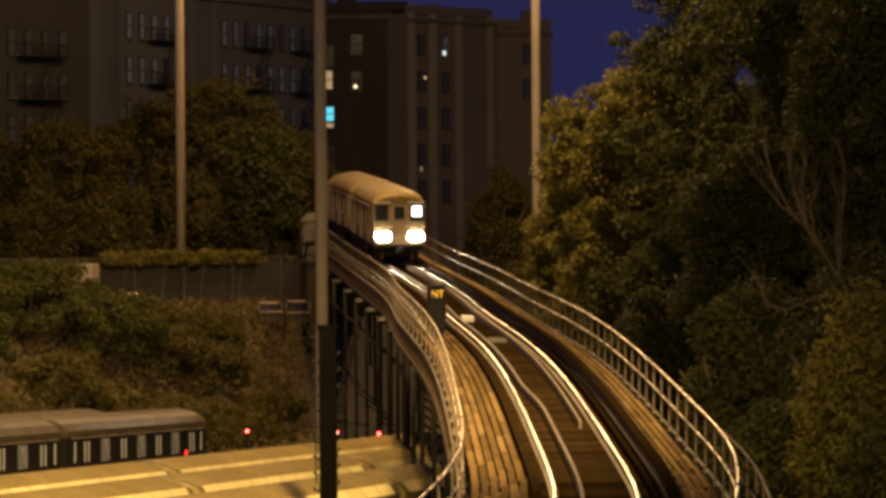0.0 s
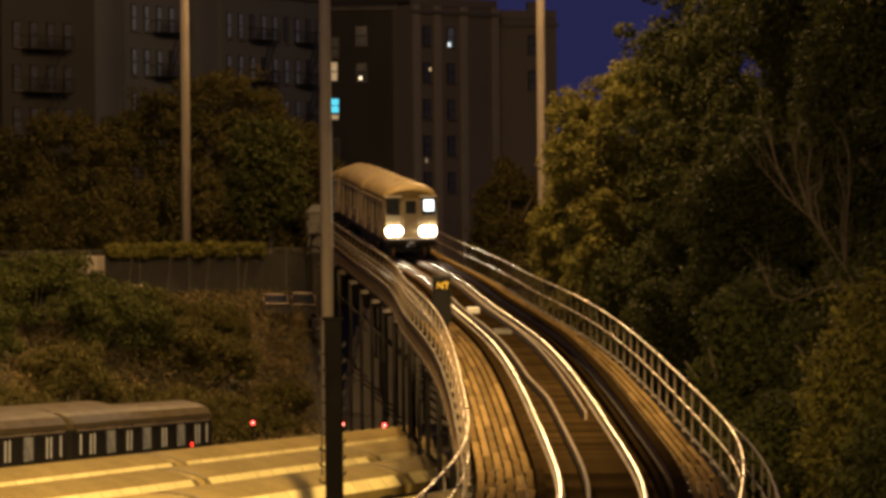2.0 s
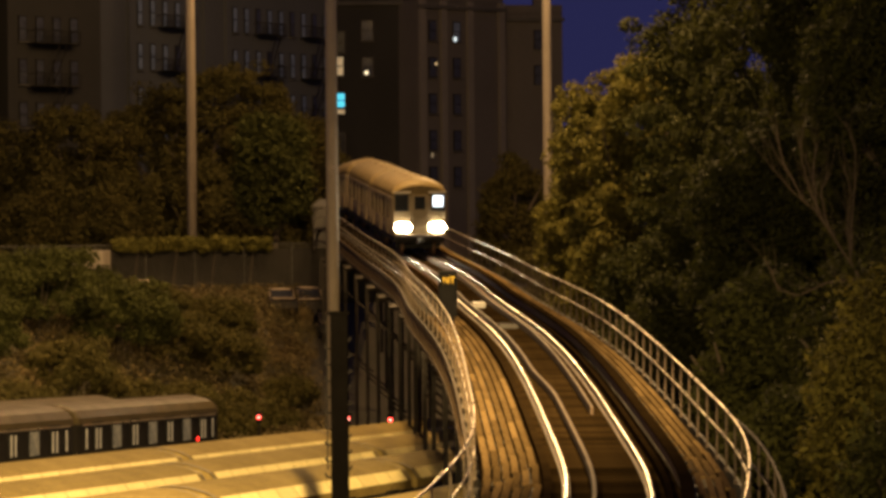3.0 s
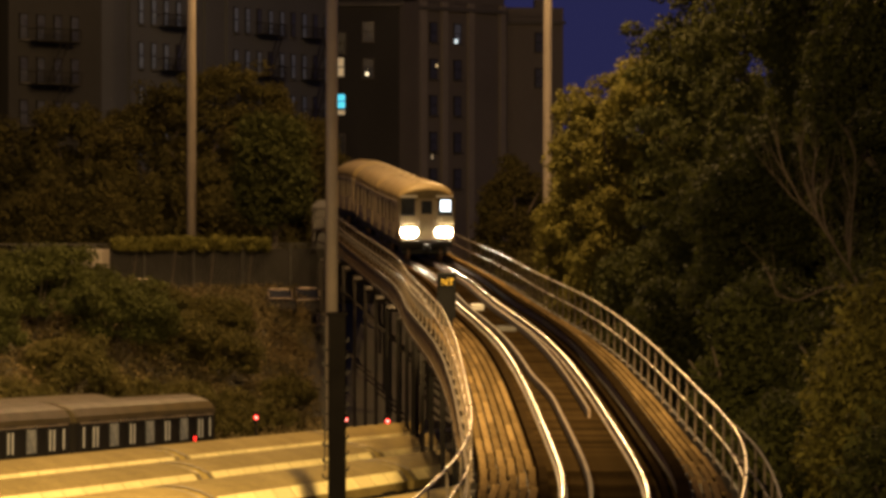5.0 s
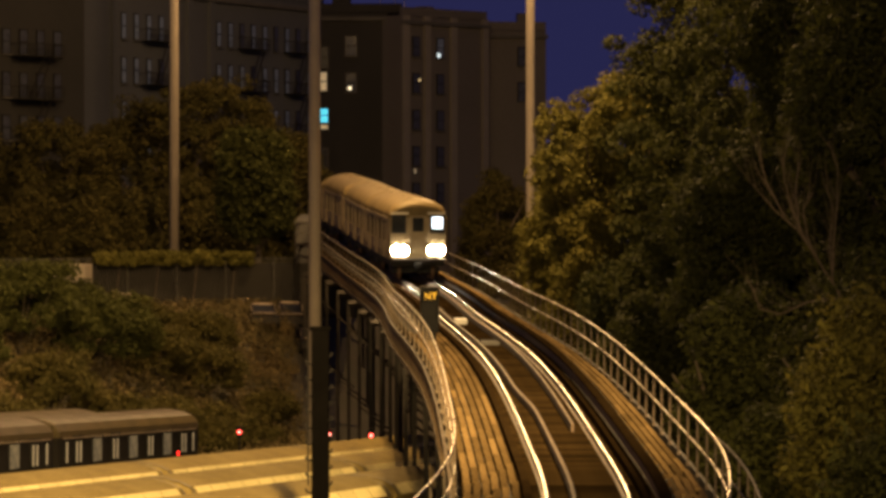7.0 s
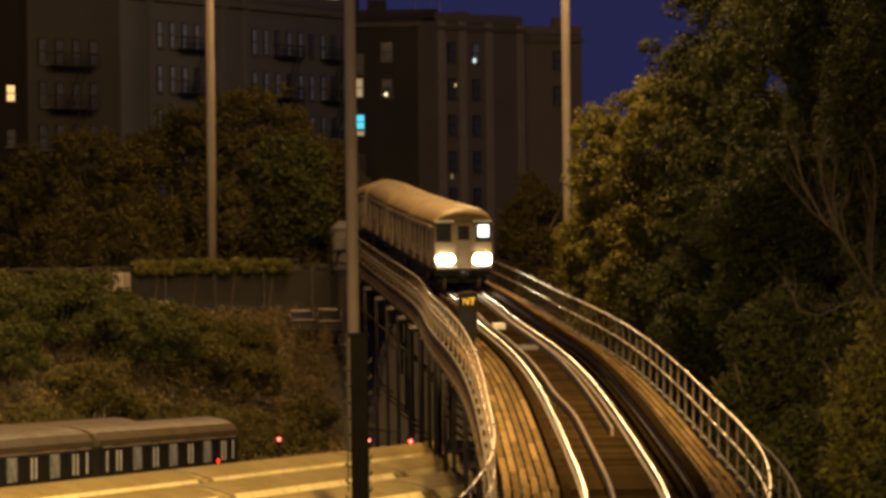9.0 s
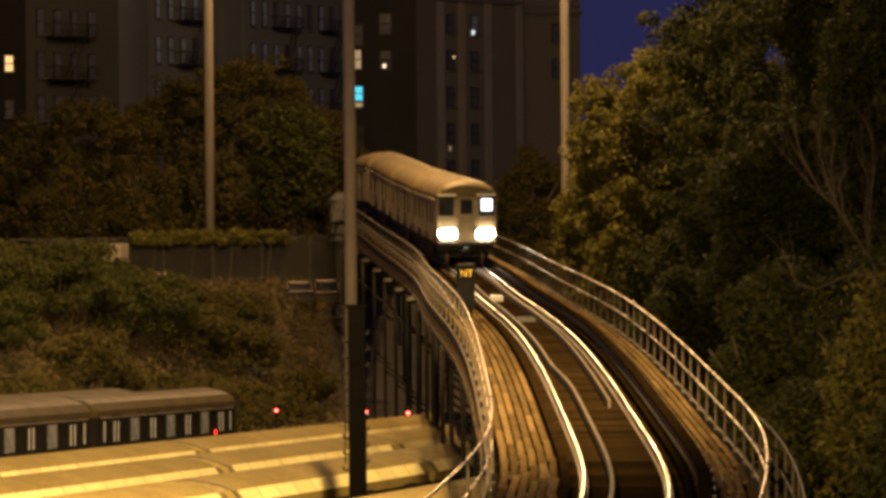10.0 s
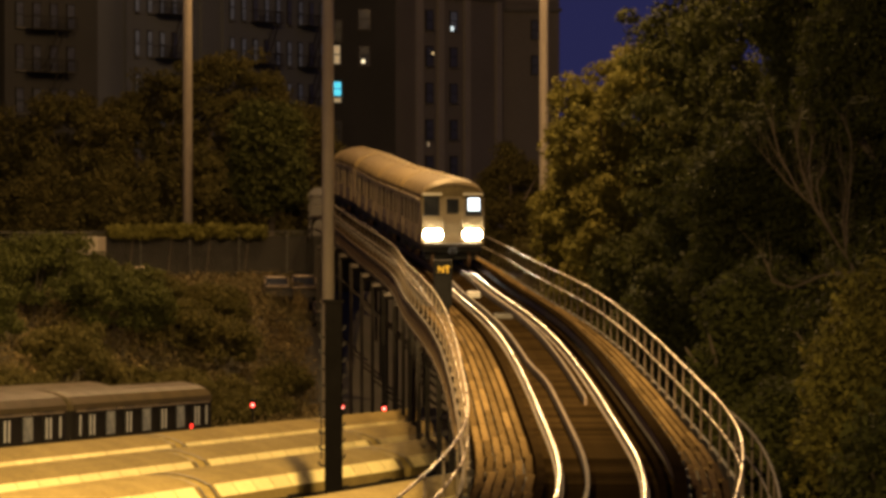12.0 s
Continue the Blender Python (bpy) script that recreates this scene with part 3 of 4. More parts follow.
            for dz in (-0.1, 0.12):
                part("sign_bar", boxed((0.86, e - 0.04, 2.64 + dz), (0.26, 0.01, 0.07)), M["route_mark"], fr)
            for x in (-0.8, 0.8):
                b = boxed((x, e - 0.02, 1.42), (0.72, 0.06, 0.42), 0.03)
                hl = part("headlight_housing", b, M["stainless"], car)
                # lenses oversized so that they stand in for the headlights' glare
                for k in (-0.17, 0.17):
                    b = bmesh.new()
                    rod(b, (x + k, e - 0.06, 1.42), (x + k, e - 0.09, 1.42), 0.21, 0.2, 20)
                    part("headlight", b, M["headlight"], hl, "blazing warm white headlight")
            b = bmesh.new()
            for x in (-0.36, 0.36):
                rod(b, (x, e - 0.03, 1.15), (x, e - 0.03, 2.0), 0.02)
            part("grab_rail", b, M["pipe"], car)
            part("anticlimber", boxed((0, -h - 0.08, 1.0), (2.3, 0.2, 0.14), 0.03), M["steel"], car)
        if tail and sg > 0:
            for x in (-1.0, 1.0):
                part("tail_light", boxed((x, e + 0.02, 1.35), (0.16, 0.04, 0.16), 0.02), M["red"], car, "red tail light")
        if tail:
            part("marker_light", boxed((wide * 1.36, h - 3.0, 1.78), (0.03, 0.22, 0.2), 0.02), M["tail"], car, "red marker light") if sg > 0 else None
    return car


def yard_pose(u, c):
    p = yard(u, c)
    return pose(p.x, p.y, p.z, -1.49, 0, -15)


def build_yard():
    # parked train; panes and door slits glow faintly to imitate caught light
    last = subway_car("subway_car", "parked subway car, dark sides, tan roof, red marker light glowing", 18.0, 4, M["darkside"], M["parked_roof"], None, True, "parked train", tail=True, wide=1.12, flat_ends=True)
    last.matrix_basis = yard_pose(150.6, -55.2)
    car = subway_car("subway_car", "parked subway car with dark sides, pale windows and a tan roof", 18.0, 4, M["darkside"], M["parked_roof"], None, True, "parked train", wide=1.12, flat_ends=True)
    car.matrix_basis = yard_pose(150.6 - 18.5, -55.2)
    copy_thing(car, yard_pose(150.6 - 37, -55.2))
    copy_thing(car, yard_pose(150.0, -59.4))
    copy_thing(car, yard_pose(131.5, -59.4))
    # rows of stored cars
    stored = subway_car("subway_car", "stored subway car, brown roof with steel shoulders coloured pale as if lit", 18.0, 4, M["darkside"], M["yard_roof"], M["shoulder"], False, "stored trains", wide=1.12, flat_ends=True)
    first = True
    for c, joint, ahead, back in ((-41.5, 115.3, 2, 2), (-36.4, 102.5, 2, 1), (-31.2, 87.6, 2, 1), (-23.8, 69.7, 2, 1)):
        for i in range(-back, ahead):
            m = yard_pose(joint + 9.85 + 18.5 * i, c)
            if first:
                stored.matrix_basis = m
                first = False
            else:
                copy_thing(stored, m)
    # tracks
    for c in (-23.8, -31.2, -36.4, -41.5, -48.3, -55.2, -59.4):
        t = thing("yard_track", "yard track of rusty rails on ballast", "track", kind="structure")
        p0 = Matrix.Translation((0, 0, 0))
        for o in (-0.7525, 0.7525):
            b = bmesh.new()
            a, e = yard(62, c + o), yard(172, c + o)
            loft(b, [[p + N * x + Vector((0, 0, z)) for x, z in ((-0.036, -0.17), (0.036, -0.17), (0.036, 0), (-0.036, 0))] for p in (a, e)])
            part("rail", b, M["rail_rust"], t)
        b = bmesh.new()
        a, e = yard(62, c), yard(172, c)
        loft(b, [[p + N * x + Vector((0, 0, z)) for x, z in ((-2, -0.5), (2, -0.5), (1.3, -0.18), (-1.3, -0.18))] for p in (a, e)])
        part("ballast", b, M["ballast"], t)


def signal(x, y, z, label):
    s = thing("signal", label, "signal", pose(x, y, ground_z(x, y)), "dwarf signals")
    h = z - ground_z(x, y)
    b = bmesh.new()
    rod(b, (0, 0, -0.1), (0, 0, h - 0.2), 0.05)
    part("post", b, M["black"], s)
    part("case", boxed((0, 0, h), (0.26, 0.22, 0.5), 0.03), M["black"], s)
    # glowing disc added round the lens to imitate its red halo
    b = bmesh.new()
    rod(b, (0, -0.11, h), (0, -0.13, h), 0.095, n=16)
    part("bezel", b, M["tail"], s, "red disc imitating the lamp's halo")
    b = bmesh.new()
    rod(b, (0, -0.13, h), (0, -0.15, h), 0.045, n=16)
    part("lens", b, M["red"], s, "white-hot red lens")


def mast(x, y, r, label, top=47.6, skin="concrete"):
    z0 = ground_z(x, y) - 0.2
    t = thing("light_mast", label, "light mast", pose(x, y, z0), "light masts")
    b = bmesh.new()
    rod(b, (0, 0, 0), (0, 0, (top - z0)), r, r * 0.7, 20)
    for f in b.faces:
        f.smooth = len(f.verts) == 4
    part("shaft", b, M[skin], t)
    b = bmesh.new()
    rod(b, (0, 0, top - z0), (0, 0, top - z0 + 0.4), 1.0, 1.0, 16)
    part("lamp_ring", b, M["steel"], t)
    part("base_flange", rod(bmesh.new(), (0, 0, 0), (0, 0, 0.4), r * 1.6, r * 1.5, 16), M["concrete"], t)


# ---------------------------------------------------------------- buildings
def building(name, label, p0, angle, length, depth, z1, wall, windows, cornice=True, piers=(), frames="black", roof_things=(), escapes=(), floors=()):
    """A block whose front runs from p0 at that angle from the way ahead; windows: along, height, width, tall, material."""
    base = STREET - 0.5
    b = thing(name, label, "building", pose(p0[0], p0[1], base, 0, 0, 90 - angle))
    h = z1 - base
    part("wall", boxed((length / 2, depth / 2, h / 2), (length, depth, h)), wall, b)
    part("roof", boxed((length / 2, depth / 2, h + 0.15), (length - 0.6, depth - 0.6, 0.3)), M["black"], b)
    if cornice:
        part("cornice", boxed((length / 2, -0.1, h - 0.6), (length + 0.3, 0.5, 0.35), 0.05), M["trim"], b)
        part("parapet", boxed((length / 2, 0.2, h + 0.3), (length, 0.4, 0.9), 0.03), wall, b)
    for u in piers:
        part("pier", boxed((u, -0.12, h / 2), (0.7, 0.3, h)), M["pier"] if wall == M["tan"] else wall, b)
    for u, z, w, tall, mat in windows:
        zz = z - base
        if tall < 0.6:
            # a lamp seen inside the window
            part("window_lamp", boxed((u, -0.13, zz), (w, 0.03, tall), 0.01), M[mat], b)
            continue
        win = part("window", boxed((u, -0.03, zz), (w + 0.2, 0.12, tall + 0.2), 0.02), M[frames], b)
        part("pane", boxed((u, -0.085, zz), (w, 0.03, tall)), M[mat], win)
        part("mullion", boxed((u, -0.11, zz), (w, 0.03, 0.08)), M["black"], win)
        part("sill", boxed((u, -0.12, zz - tall / 2 - 0.12), (w + 0.3, 0.25, 0.1)), M["trim"], win)
    for u, w in escapes:
        for k, z in enumerate(floors):
            bm = bmesh.new()
            zz = z - base - 1.05
            box(bm, (u, -0.6, zz), (w, 1.0, 0.06))
            box(bm, (u, -1.08, zz + 0.9), (w, 0.05, 0.05))
            box(bm, (u, -1.08, zz + 0.45), (w, 0.03, 0.03))
            n = int(w / 0.3)
            for i in range(n + 1):
                box(bm, (u - w / 2 + w * i / n, -1.08, zz + 0.45), (0.035, 0.035, 0.9))
            for e in (-1, 1):
                box(bm, (u + e * w / 2, -0.6, zz + 0.9), (0.05, 1.0, 0.05))
            if k:
                for o in (-0.35, 0.35):
                    rod(bm, (u - 0.8 + o, -0.9, zz), (u + 0.8 + o, -0.9, zz + 3.2), 0.05, n=5)
            part("fire_escape", bm, M["black"], b, "black iron fire escape")
    for u, y, w, tall in roof_things:
        if w < 0.3:
            part("antenna", rod(bmesh.new(), (u, y, h), (u, y, h + tall), 0.05, 0.03, 6), M["pipe"], b)
        else:
            part("bulkhead", boxed((u, y, h + tall / 2), (w, w, tall), 0.04), wall, b)
    return b


def build_city():
    rng = random.Random(3)
    rows = [27.4 - 3.4 * i for i in range(5)]
    wins = []
    for z in rows:
        for u in [17.6 + 1.75 * i for i in range(5)] + [31.2 + 1.75 * i for i in range(9)]:
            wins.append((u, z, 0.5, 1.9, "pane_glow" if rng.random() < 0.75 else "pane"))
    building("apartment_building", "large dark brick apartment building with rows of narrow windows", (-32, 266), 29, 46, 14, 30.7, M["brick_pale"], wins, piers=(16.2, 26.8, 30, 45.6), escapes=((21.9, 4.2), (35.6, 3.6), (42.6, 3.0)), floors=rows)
    wins = [(1.6 + 1.7 * i, z, 0.65, 1.7, "pane") for z in (25.3, 22.2, 19.1) for i in range(4)]
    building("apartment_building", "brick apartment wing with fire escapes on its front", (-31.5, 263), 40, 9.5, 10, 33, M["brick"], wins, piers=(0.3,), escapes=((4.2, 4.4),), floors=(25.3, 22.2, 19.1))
    building("apartment_building", "apartment building darkened for courtyard shade, one window warmly lit", (-49.5, 259), 80, 17.9, 7, 33, M["court_shade"], [(17.3, 22.2, 0.55, 1.1, "pane_warm"), (17.3, 19.0, 0.55, 1.1, "pane"), (10, 22, 0.9, 1.5, "pane")])
    building("apartment_building", "tall pale apartment building with one lit top window", (-15, 340), 90, 5, 8, 37, M["tan"], [(2.75, 33.0, 1.1, 2.2, "pane_pale"), (4.4, 33.0, 0.6, 1.6, "pane")], cornice=False)
    # the block behind the viaduct
    wins = [(0.5, 27.0, 0.9, 1.7, "pane"), (0.5, 24.9, 0.7, 1.6, "pane_pale"), (0.55, 21.9, 0.8, 1.2, "pane_cyan"), (0.55, 20.9, 0.8, 0.4, "pane_pale"),
            (3.0, 28.0, 0.9, 1.6, "pane"), (3.0, 24.8, 0.8, 1.5, "pane"), (2.9, 24.3, 0.28, 0.3, "pane_lamp"), (0.5, 18.2, 0.8, 1.5, "pane")]
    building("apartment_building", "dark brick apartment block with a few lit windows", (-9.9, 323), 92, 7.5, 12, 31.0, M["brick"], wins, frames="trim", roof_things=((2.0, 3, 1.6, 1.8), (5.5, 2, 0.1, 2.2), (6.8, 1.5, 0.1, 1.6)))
    wins = []
    for z in (27.9, 24.7, 21.5, 18.3, 15.1):
        wins += [(1.6, z, 0.75, 1.6, "pane"), (4.6, z, 0.75, 1.6, "pane")]
    wins[1] = (4.6, 27.9, 0.75, 1.6, "pane_glow")
    wins += [(4.35, 27.2, 0.35, 0.45, "pane_white"), (1.95, 25.0, 0.2, 0.25, "pane_warm"), (1.4, 17.0, 0.2, 0.4, "pane_pale")]
    building("apartment_building", "tan apartment block with stone piers between its windows", (-2.35, 321), 45, 10.6, 12, 30.6, M["tan"], wins, piers=(0.3, 2.9, 6.2, 10.2), roof_things=((2.2, 2, 0.1, 2.6), (4.2, 1.5, 1.2, 1.0), (6.8, 1.2, 0.9, 0.8), (8.6, 1.4, 1.3, 0.7)))
    building("apartment_building", "plain rear wing of a tan apartment block", (5.0, 331), 80, 5.6, 12, 29.9, M["tan"], [(3.5, 27.5, 0.9, 1.6, "pane"), (3.5, 24.3, 0.9, 1.6, "pane")], roof_things=((1.2, 1.5, 1.1, 0.8), (3.6, 1.5, 0.8, 1.6)))


# ---------------------------------------------------------------- bank, fence, street
def build_bank():
    rng = random.Random(11)
    big = "dense yellow-green shrub on the bank above the yard"
    for i, (x, y, r, h) in enumerate(((-24.5, 178, 3.2, 5.2), (-20.5, 183, 3.6, 4.9), (-17, 188, 3.2, 4.8), (-23.5, 206, 3.0, 2.4), (-26.5, 170, 3, 5.5), (-22, 171, 2.4, 3.8), (-18.3, 176, 2.4, 3.6),
                                      (-15.4, 178, 2.2, 3.3), (-13.2, 185, 2.0, 3.0), (-14.5, 194, 2.4, 3.6), (-12.2, 199, 2.3, 3.2), (-19.5, 167, 1.9, 2.6), (-16.2, 170, 1.7, 2.4), (-28.5, 160, 2.4, 3.6), (-26.0, 158.5, 1.8, 2.4), (-30, 168, 3.0, 5.0), (-9.0, 203, 1.7, 1.8), (-13.0, 206, 2.2, 2.6), (-16.5, 204, 2.2, 1.6), (-11.5, 186, 1.9, 2.5), (-9.2, 195, 1.4, 1.5), (-26, 200, 3, 4),
                                      (-13.0, 174, 1.6, 2.2), (-10.6, 192, 1.9, 2.6), (-23, 163, 2.0, 3.0), (-21.2, 213, 2.2, 2.6), (-18.6, 212, 1.3, 1.6))):
        shrub(x, y, r, r, h, big, 40 + i, int(22 * r * r ** 0.3 + 18), mat="leaf" if i in (0, 1, 2, 4, 5, 13, 15, 25) else "shrub")
    pts, rad = [], []
    while len(pts) < 4600:
        u, c = rng.uniform(140, 250), rng.uniform(-74, -55.6)
        p = U * u + N * c
        if p.x < -34 or p.x > centre(p.y) - 2.8:
            continue
        pts.append((p.x, p.y, ground_z(p.x, p.y) + rng.uniform(0, 0.9)))
        rad.append(rng.uniform(0.3, 0.8))
    ob = new("undergrowth", leaves_mesh("undergrowth", pts, rad, 40, 0.095, M["dry"], 77))
    tagged(ob, "brown dry scrub covering the bank", "undergrowth", kind="stuff")
    # chain-link fence with vines
    f = thing("fence", "chain-link fence along the street above the bank", "fence")
    a, b_ = Vector((-27.5, 222, 0)), Vector((-4, 236, 0))
    n = 9
    for i in range(n):
        p = a.lerp(b_, i / (n - 1))
        z = ground_z(p.x, p.y)
        b = bmesh.new()
        rod(b, (p.x, p.y, z - 0.2), (p.x, p.y, 9.9), 0.05)
        part("post", b, M["fence"], f)
    b = bmesh.new()
    rod(b, (a.x, a.y, 9.85), (b_.x, b_.y, 9.85), 0.03)
    part("top_rail", b, M["fence"], f)
    b = bmesh.new()
    length = (b_ - a).length
    m = Matrix.Translation(a) @ Matrix.Rotation(math.atan2(b_.y - a.y, b_.x - a.x), 4, "Z")
    for i in range(int(length / 0.25)):
        for s in (1, -1):
            p, q = m @ Vector((i * 0.25, 0, STREET)), m @ Vector((i * 0.25 + s * 1.5, 0, STREET + 3.6))
            if 0 < i * 0.25 + s * 1.5 < length:
                rod(b, p, q, 0.012, n=3)
    part("mesh", b, M["fence"], f)
    # dark backing panels for the unidentified flat band behind the fence
    for i in range(n - 1):
        p, q = m @ Vector((length * i / (n - 1) + 0.06, 0.07, 0)), m @ Vector((length * (i + 1) / (n - 1) - 0.06, 0.07, 0))
        b = bmesh.new()
        loft(b, [[(e.x, e.y, STREET - 0.2), (e.x + 0.01, e.y + 0.03, STREET - 0.2), (e.x + 0.01, e.y + 0.03, 9.55), (e.x, e.y, 9.55)] for e in (p, p.lerp(q, 0.33) + Vector((0, 0.05, 0)), p.lerp(q, 0.7) + Vector((0, 0.03, 0)), q)])
        part("windscreen", b, M["screen"], f, "dark panel behind the fence")
    vine = thing("vine", "yellow-green vine draped over the fence top", "vine")
    for k in range(4):
        pts, rad = [], []
        for i in range(42):
            p = a.lerp(b_, 0.3 + 0.098 * (k + rng.random()))
            pts.append((p.x, p.y - rng.uniform(0, 0.4), 9.75 + rng.uniform(-0.15, 0.4)))
            rad.append(rng.uniform(0.22, 0.45))
        part("foliage", leaves_mesh("foliage", pts, rad, 110, 0.1, M["vine"], 90 + k), None, vine)
        b = bmesh.new()
        p = a.lerp(b_, 0.34 + 0.098 * k)
        rod(b, (p.x, p.y - 0.15, ground_z(p.x, p.y - 0.15) - 0.1), (p.x + 0.4, p.y - 0.1, 9.6), 0.04, 0.02, 6)
        part("stem", b, M["bark"], vine)
    for i, (x, y) in enumerate(((-10.2, 223), (-8.7, 227.5), (-7.3, 225), (-18.2, 219))):
        parked_car(x, y, ("dark parked sedan with light catching its roof behind the fence", "dark parked van with light along its roof edge behind the fence")[i % 2], 1.45 if i % 2 == 0 else 1.6)
    # unidentified shape; place and height set to fit the camera's view
    h = thing("relay_hut", "tall grey block for an unidentified pale shape behind the viaduct", "hut", pose(-7.9, 246, STREET - 0.05))
    part("body", boxed((0, 0, 3.0), (2.2, 2.2, 6.0), 0.05), M["hut"], h)
    part("roof", loft(bmesh.new(), [[(px * k, py * k, z) for px, py in ((-1.15, -1.15), (1.15, -1.15), (1.15, 1.15), (-1.15, 1.15))] for z, k in ((6.0, 1), (6.1, 1), (6.55, 0.6))]), M["hut"], h)
    part("door", boxed((0.2, -1.12, 1.05), (0.9, 0.04, 2.05), 0.01), M["steel"], h)
    # pale box raised on a block to fit the camera's view
    c = thing("cargo_container", "pale cargo container standing behind the fence", "container", pose(-21.6, 222.5, STREET - 0.02))
    part("body", boxed((0, 0, 2.15), (1.9, 5, 2.45), 0.04), M["box_paint"], c)
    part("trailer_bed", boxed((0, 0, 0.45), (1.8, 4.8, 1.0), 0.03), M["steel"], c)


def parked_car(x, y, label, h):
    c = thing("car", label, "car", pose(x, y, ground_z(x, y) + 0.02, 0, 0, 8), "parked cars")
    sec = lambda w, z0, z1: [(-w, z0), (w, z0), (w, z1 - 0.1), (w - 0.1, z1), (-w + 0.1, z1), (-w, z1 - 0.1)]
    b = bmesh.new()
    loft(b, [[(px * k, py, pz) for px, pz in sec(0.88, 0.3, zt)] for py, k, zt in ((-2.2, 0.9, 0.75), (-1.9, 1, 0.88), (1.9, 1, 0.95), (2.2, 0.9, 0.8))])
    part("body", b, M["car_paint"], c)
    b = bmesh.new()
    loft(b, [[(px * k, py, pz) for px, pz in sec(0.76, 0.85, zt)] for py, k, zt in ((-1.3, 0.98, 0.95), (-0.7, 0.9, h), (1.1, 0.9, h), (1.8, 0.98, 1.0))])
    part("cabin", b, M["car_paint"], c)
    part("roof_panel", boxed((0, 0.2, h - 0.01), (1.14, 1.9, 0.06), 0.025), M["lit_edge"], c, "roof painted pale as if catching lamplight")
    part("roof_frame", boxed((0, -0.72, h - 0.05), (1.2, 0.06, 0.07), 0.02), M["lit_edge"], c)
    for sx in (-0.72, 0.72):
        part("pillar", boxed((sx, -1.0, (h + 0.95) / 2), (0.06, 0.08, 0.5), 0.01, Matrix.Rotation(radians(-38), 4, "X")), M["lit_edge"], c)
    part("bonnet", boxed((0, -1.7, 0.9), (1.4, 0.9, 0.05), 0.02), M["lit_edge"], c)
    part("windscreen", boxed((0, -1.06, (h + 0.9) / 2), (1.2, 0.03, 0.4), 0, Matrix.Rotation(radians(-38), 4, "X")), M["window"], c)
    for sx in (-0.62, 0.62):
        part("headlight", boxed((sx, -2.2, 0.66), (0.3, 0.06, 0.12), 0.02), M["window"], c)
        for sy in (-1.35, 1.35):
            w = part("wheel", rod(bmesh.new(), (sx * 1.2, sy, 0.31), (sx * 1.2 + 0.2 * (1 if sx > 0 else -1), sy, 0.31), 0.31, n=16), M["rubber"], c)


# ---------------------------------------------------------------- trees
def build_trees():
    r = "tall leafy tree, dark olive under yellow street light"
    for i, (x, y, h, rx, z0, n) in enumerate((
            (9.2, 174, 20.1, 4.5, 4.5, 470), (7.3, 181, 17.4, 2.8, 4.5, 260), (13.3, 166, 26.2, 4.9, 5.5, 440), (14.5, 156, 27, 4.8, 4.5, 330), (16.0, 140, 26.5, 4.8, 4, 360), (15.5, 119, 21.5, 4.4, 3.0, 360), (11.6, 128, 14.0, 3.2, 2, 260),
            (11.8, 146, 14.5, 3.4, 2.5, 230), (8.9, 160, 11.0, 2.6, 1.5, 160), (20.5, 150, 22, 5, 4, 240), (9.7, 113, 9.0, 2.2, 0.8, 170), (8.6, 140, 9.5, 2.0, 1, 120))):
        tree(x, y, h, rx, rx, z0, r, 200 + i, n, 150, 0.125, "lit_leaf" if i < 2 else "leaf")
    low = "low leafy tree with lighter foliage beside the viaduct"
    for i, (x, y, h, rx, n) in enumerate(((11.9, 98, 8.4, 2.4, 200), (10.6, 84, 5.4, 1.5, 130), (9.6, 104, 5.4, 1.8, 130), (12.6, 106, 9.5, 2.6, 180), (7.9, 72, 2.4, 1.3, 90))):
        tree(x, y, h, rx, rx, 0.6, low, 260 + i, n, 120, 0.105, "lit_leaf" if i == 0 else "leaf")
    far = "broad leafy tree standing in front of the apartment buildings"
    for i, (x, y, h, rx, z0) in enumerate(((-30, 256, 12.5, 4.6, 0.5), (-25.5, 254, 14.5, 5, 0.5), (-20.5, 256, 16.0, 5, 0.5), (-16.5, 254, 16.6, 4.6, 0.5), (-12.6, 256, 16.0, 4.0, 0.5), (-10.0, 258, 14.0, 3.2, 0.5), (5.0, 272, 12.5, 3.0, 1.2), (8.5, 262, 10.5, 3, 1.2), (-27, 248, 8.5, 4, 0.4), (-22, 247, 8.5, 4, 0.4), (-16.5, 247, 9, 4, 0.4), (-12.5, 247.5, 8, 3.4, 0.4))):
        tree(x, y, h, rx, rx * 0.55, z0, far, 300 + i, 260, 110, 0.14, "shrub", group="trees along the street")
    for i, (x, y) in enumerate(((4.2, 214), (6.0, 211), (7.8, 208))):
        shrub(x, y, 1.8, 1.2, 9.9 - ground_z(x, y), "clipped hedge shrub behind the railing", 330 + i, 70)
    tree(-11.2, 236, 13.0, 2.5, 2.2, 3.2, "dark leafy tree on the bank beside the viaduct", 350, 320, 70, 0.18)
    # bare tree
    t = thing("bare_tree", "leafless pale-barked dead tree among the dark foliage", "tree", pose(11.9, 104, ground_z(11.9, 104) - 0.1))
    rng = random.Random(8)
    z0 = ground_z(11.9, 104) - 0.1
    at = lambda x, z, y=0.0: Vector((x - 11.9, y, z - z0))

    def limb(points, r0, r1, twigs, spread):
        bm = bmesh.new()
        for i, (p, q) in enumerate(zip(points, points[1:])):
            k = len(points) - 1
            rod(bm, p, q, r0 + (r1 - r0) * i / k, r0 + (r1 - r0) * (i + 1) / k, 6)
            w = (q - p).normalized()
            for j in range(twigs):
                s, d = p.lerp(q, rng.random()), (w + Vector((rng.uniform(-1, 1) * spread, rng.uniform(-0.4, 0.4), rng.uniform(0.0, 0.7)))).normalized()
                rr = 0.012
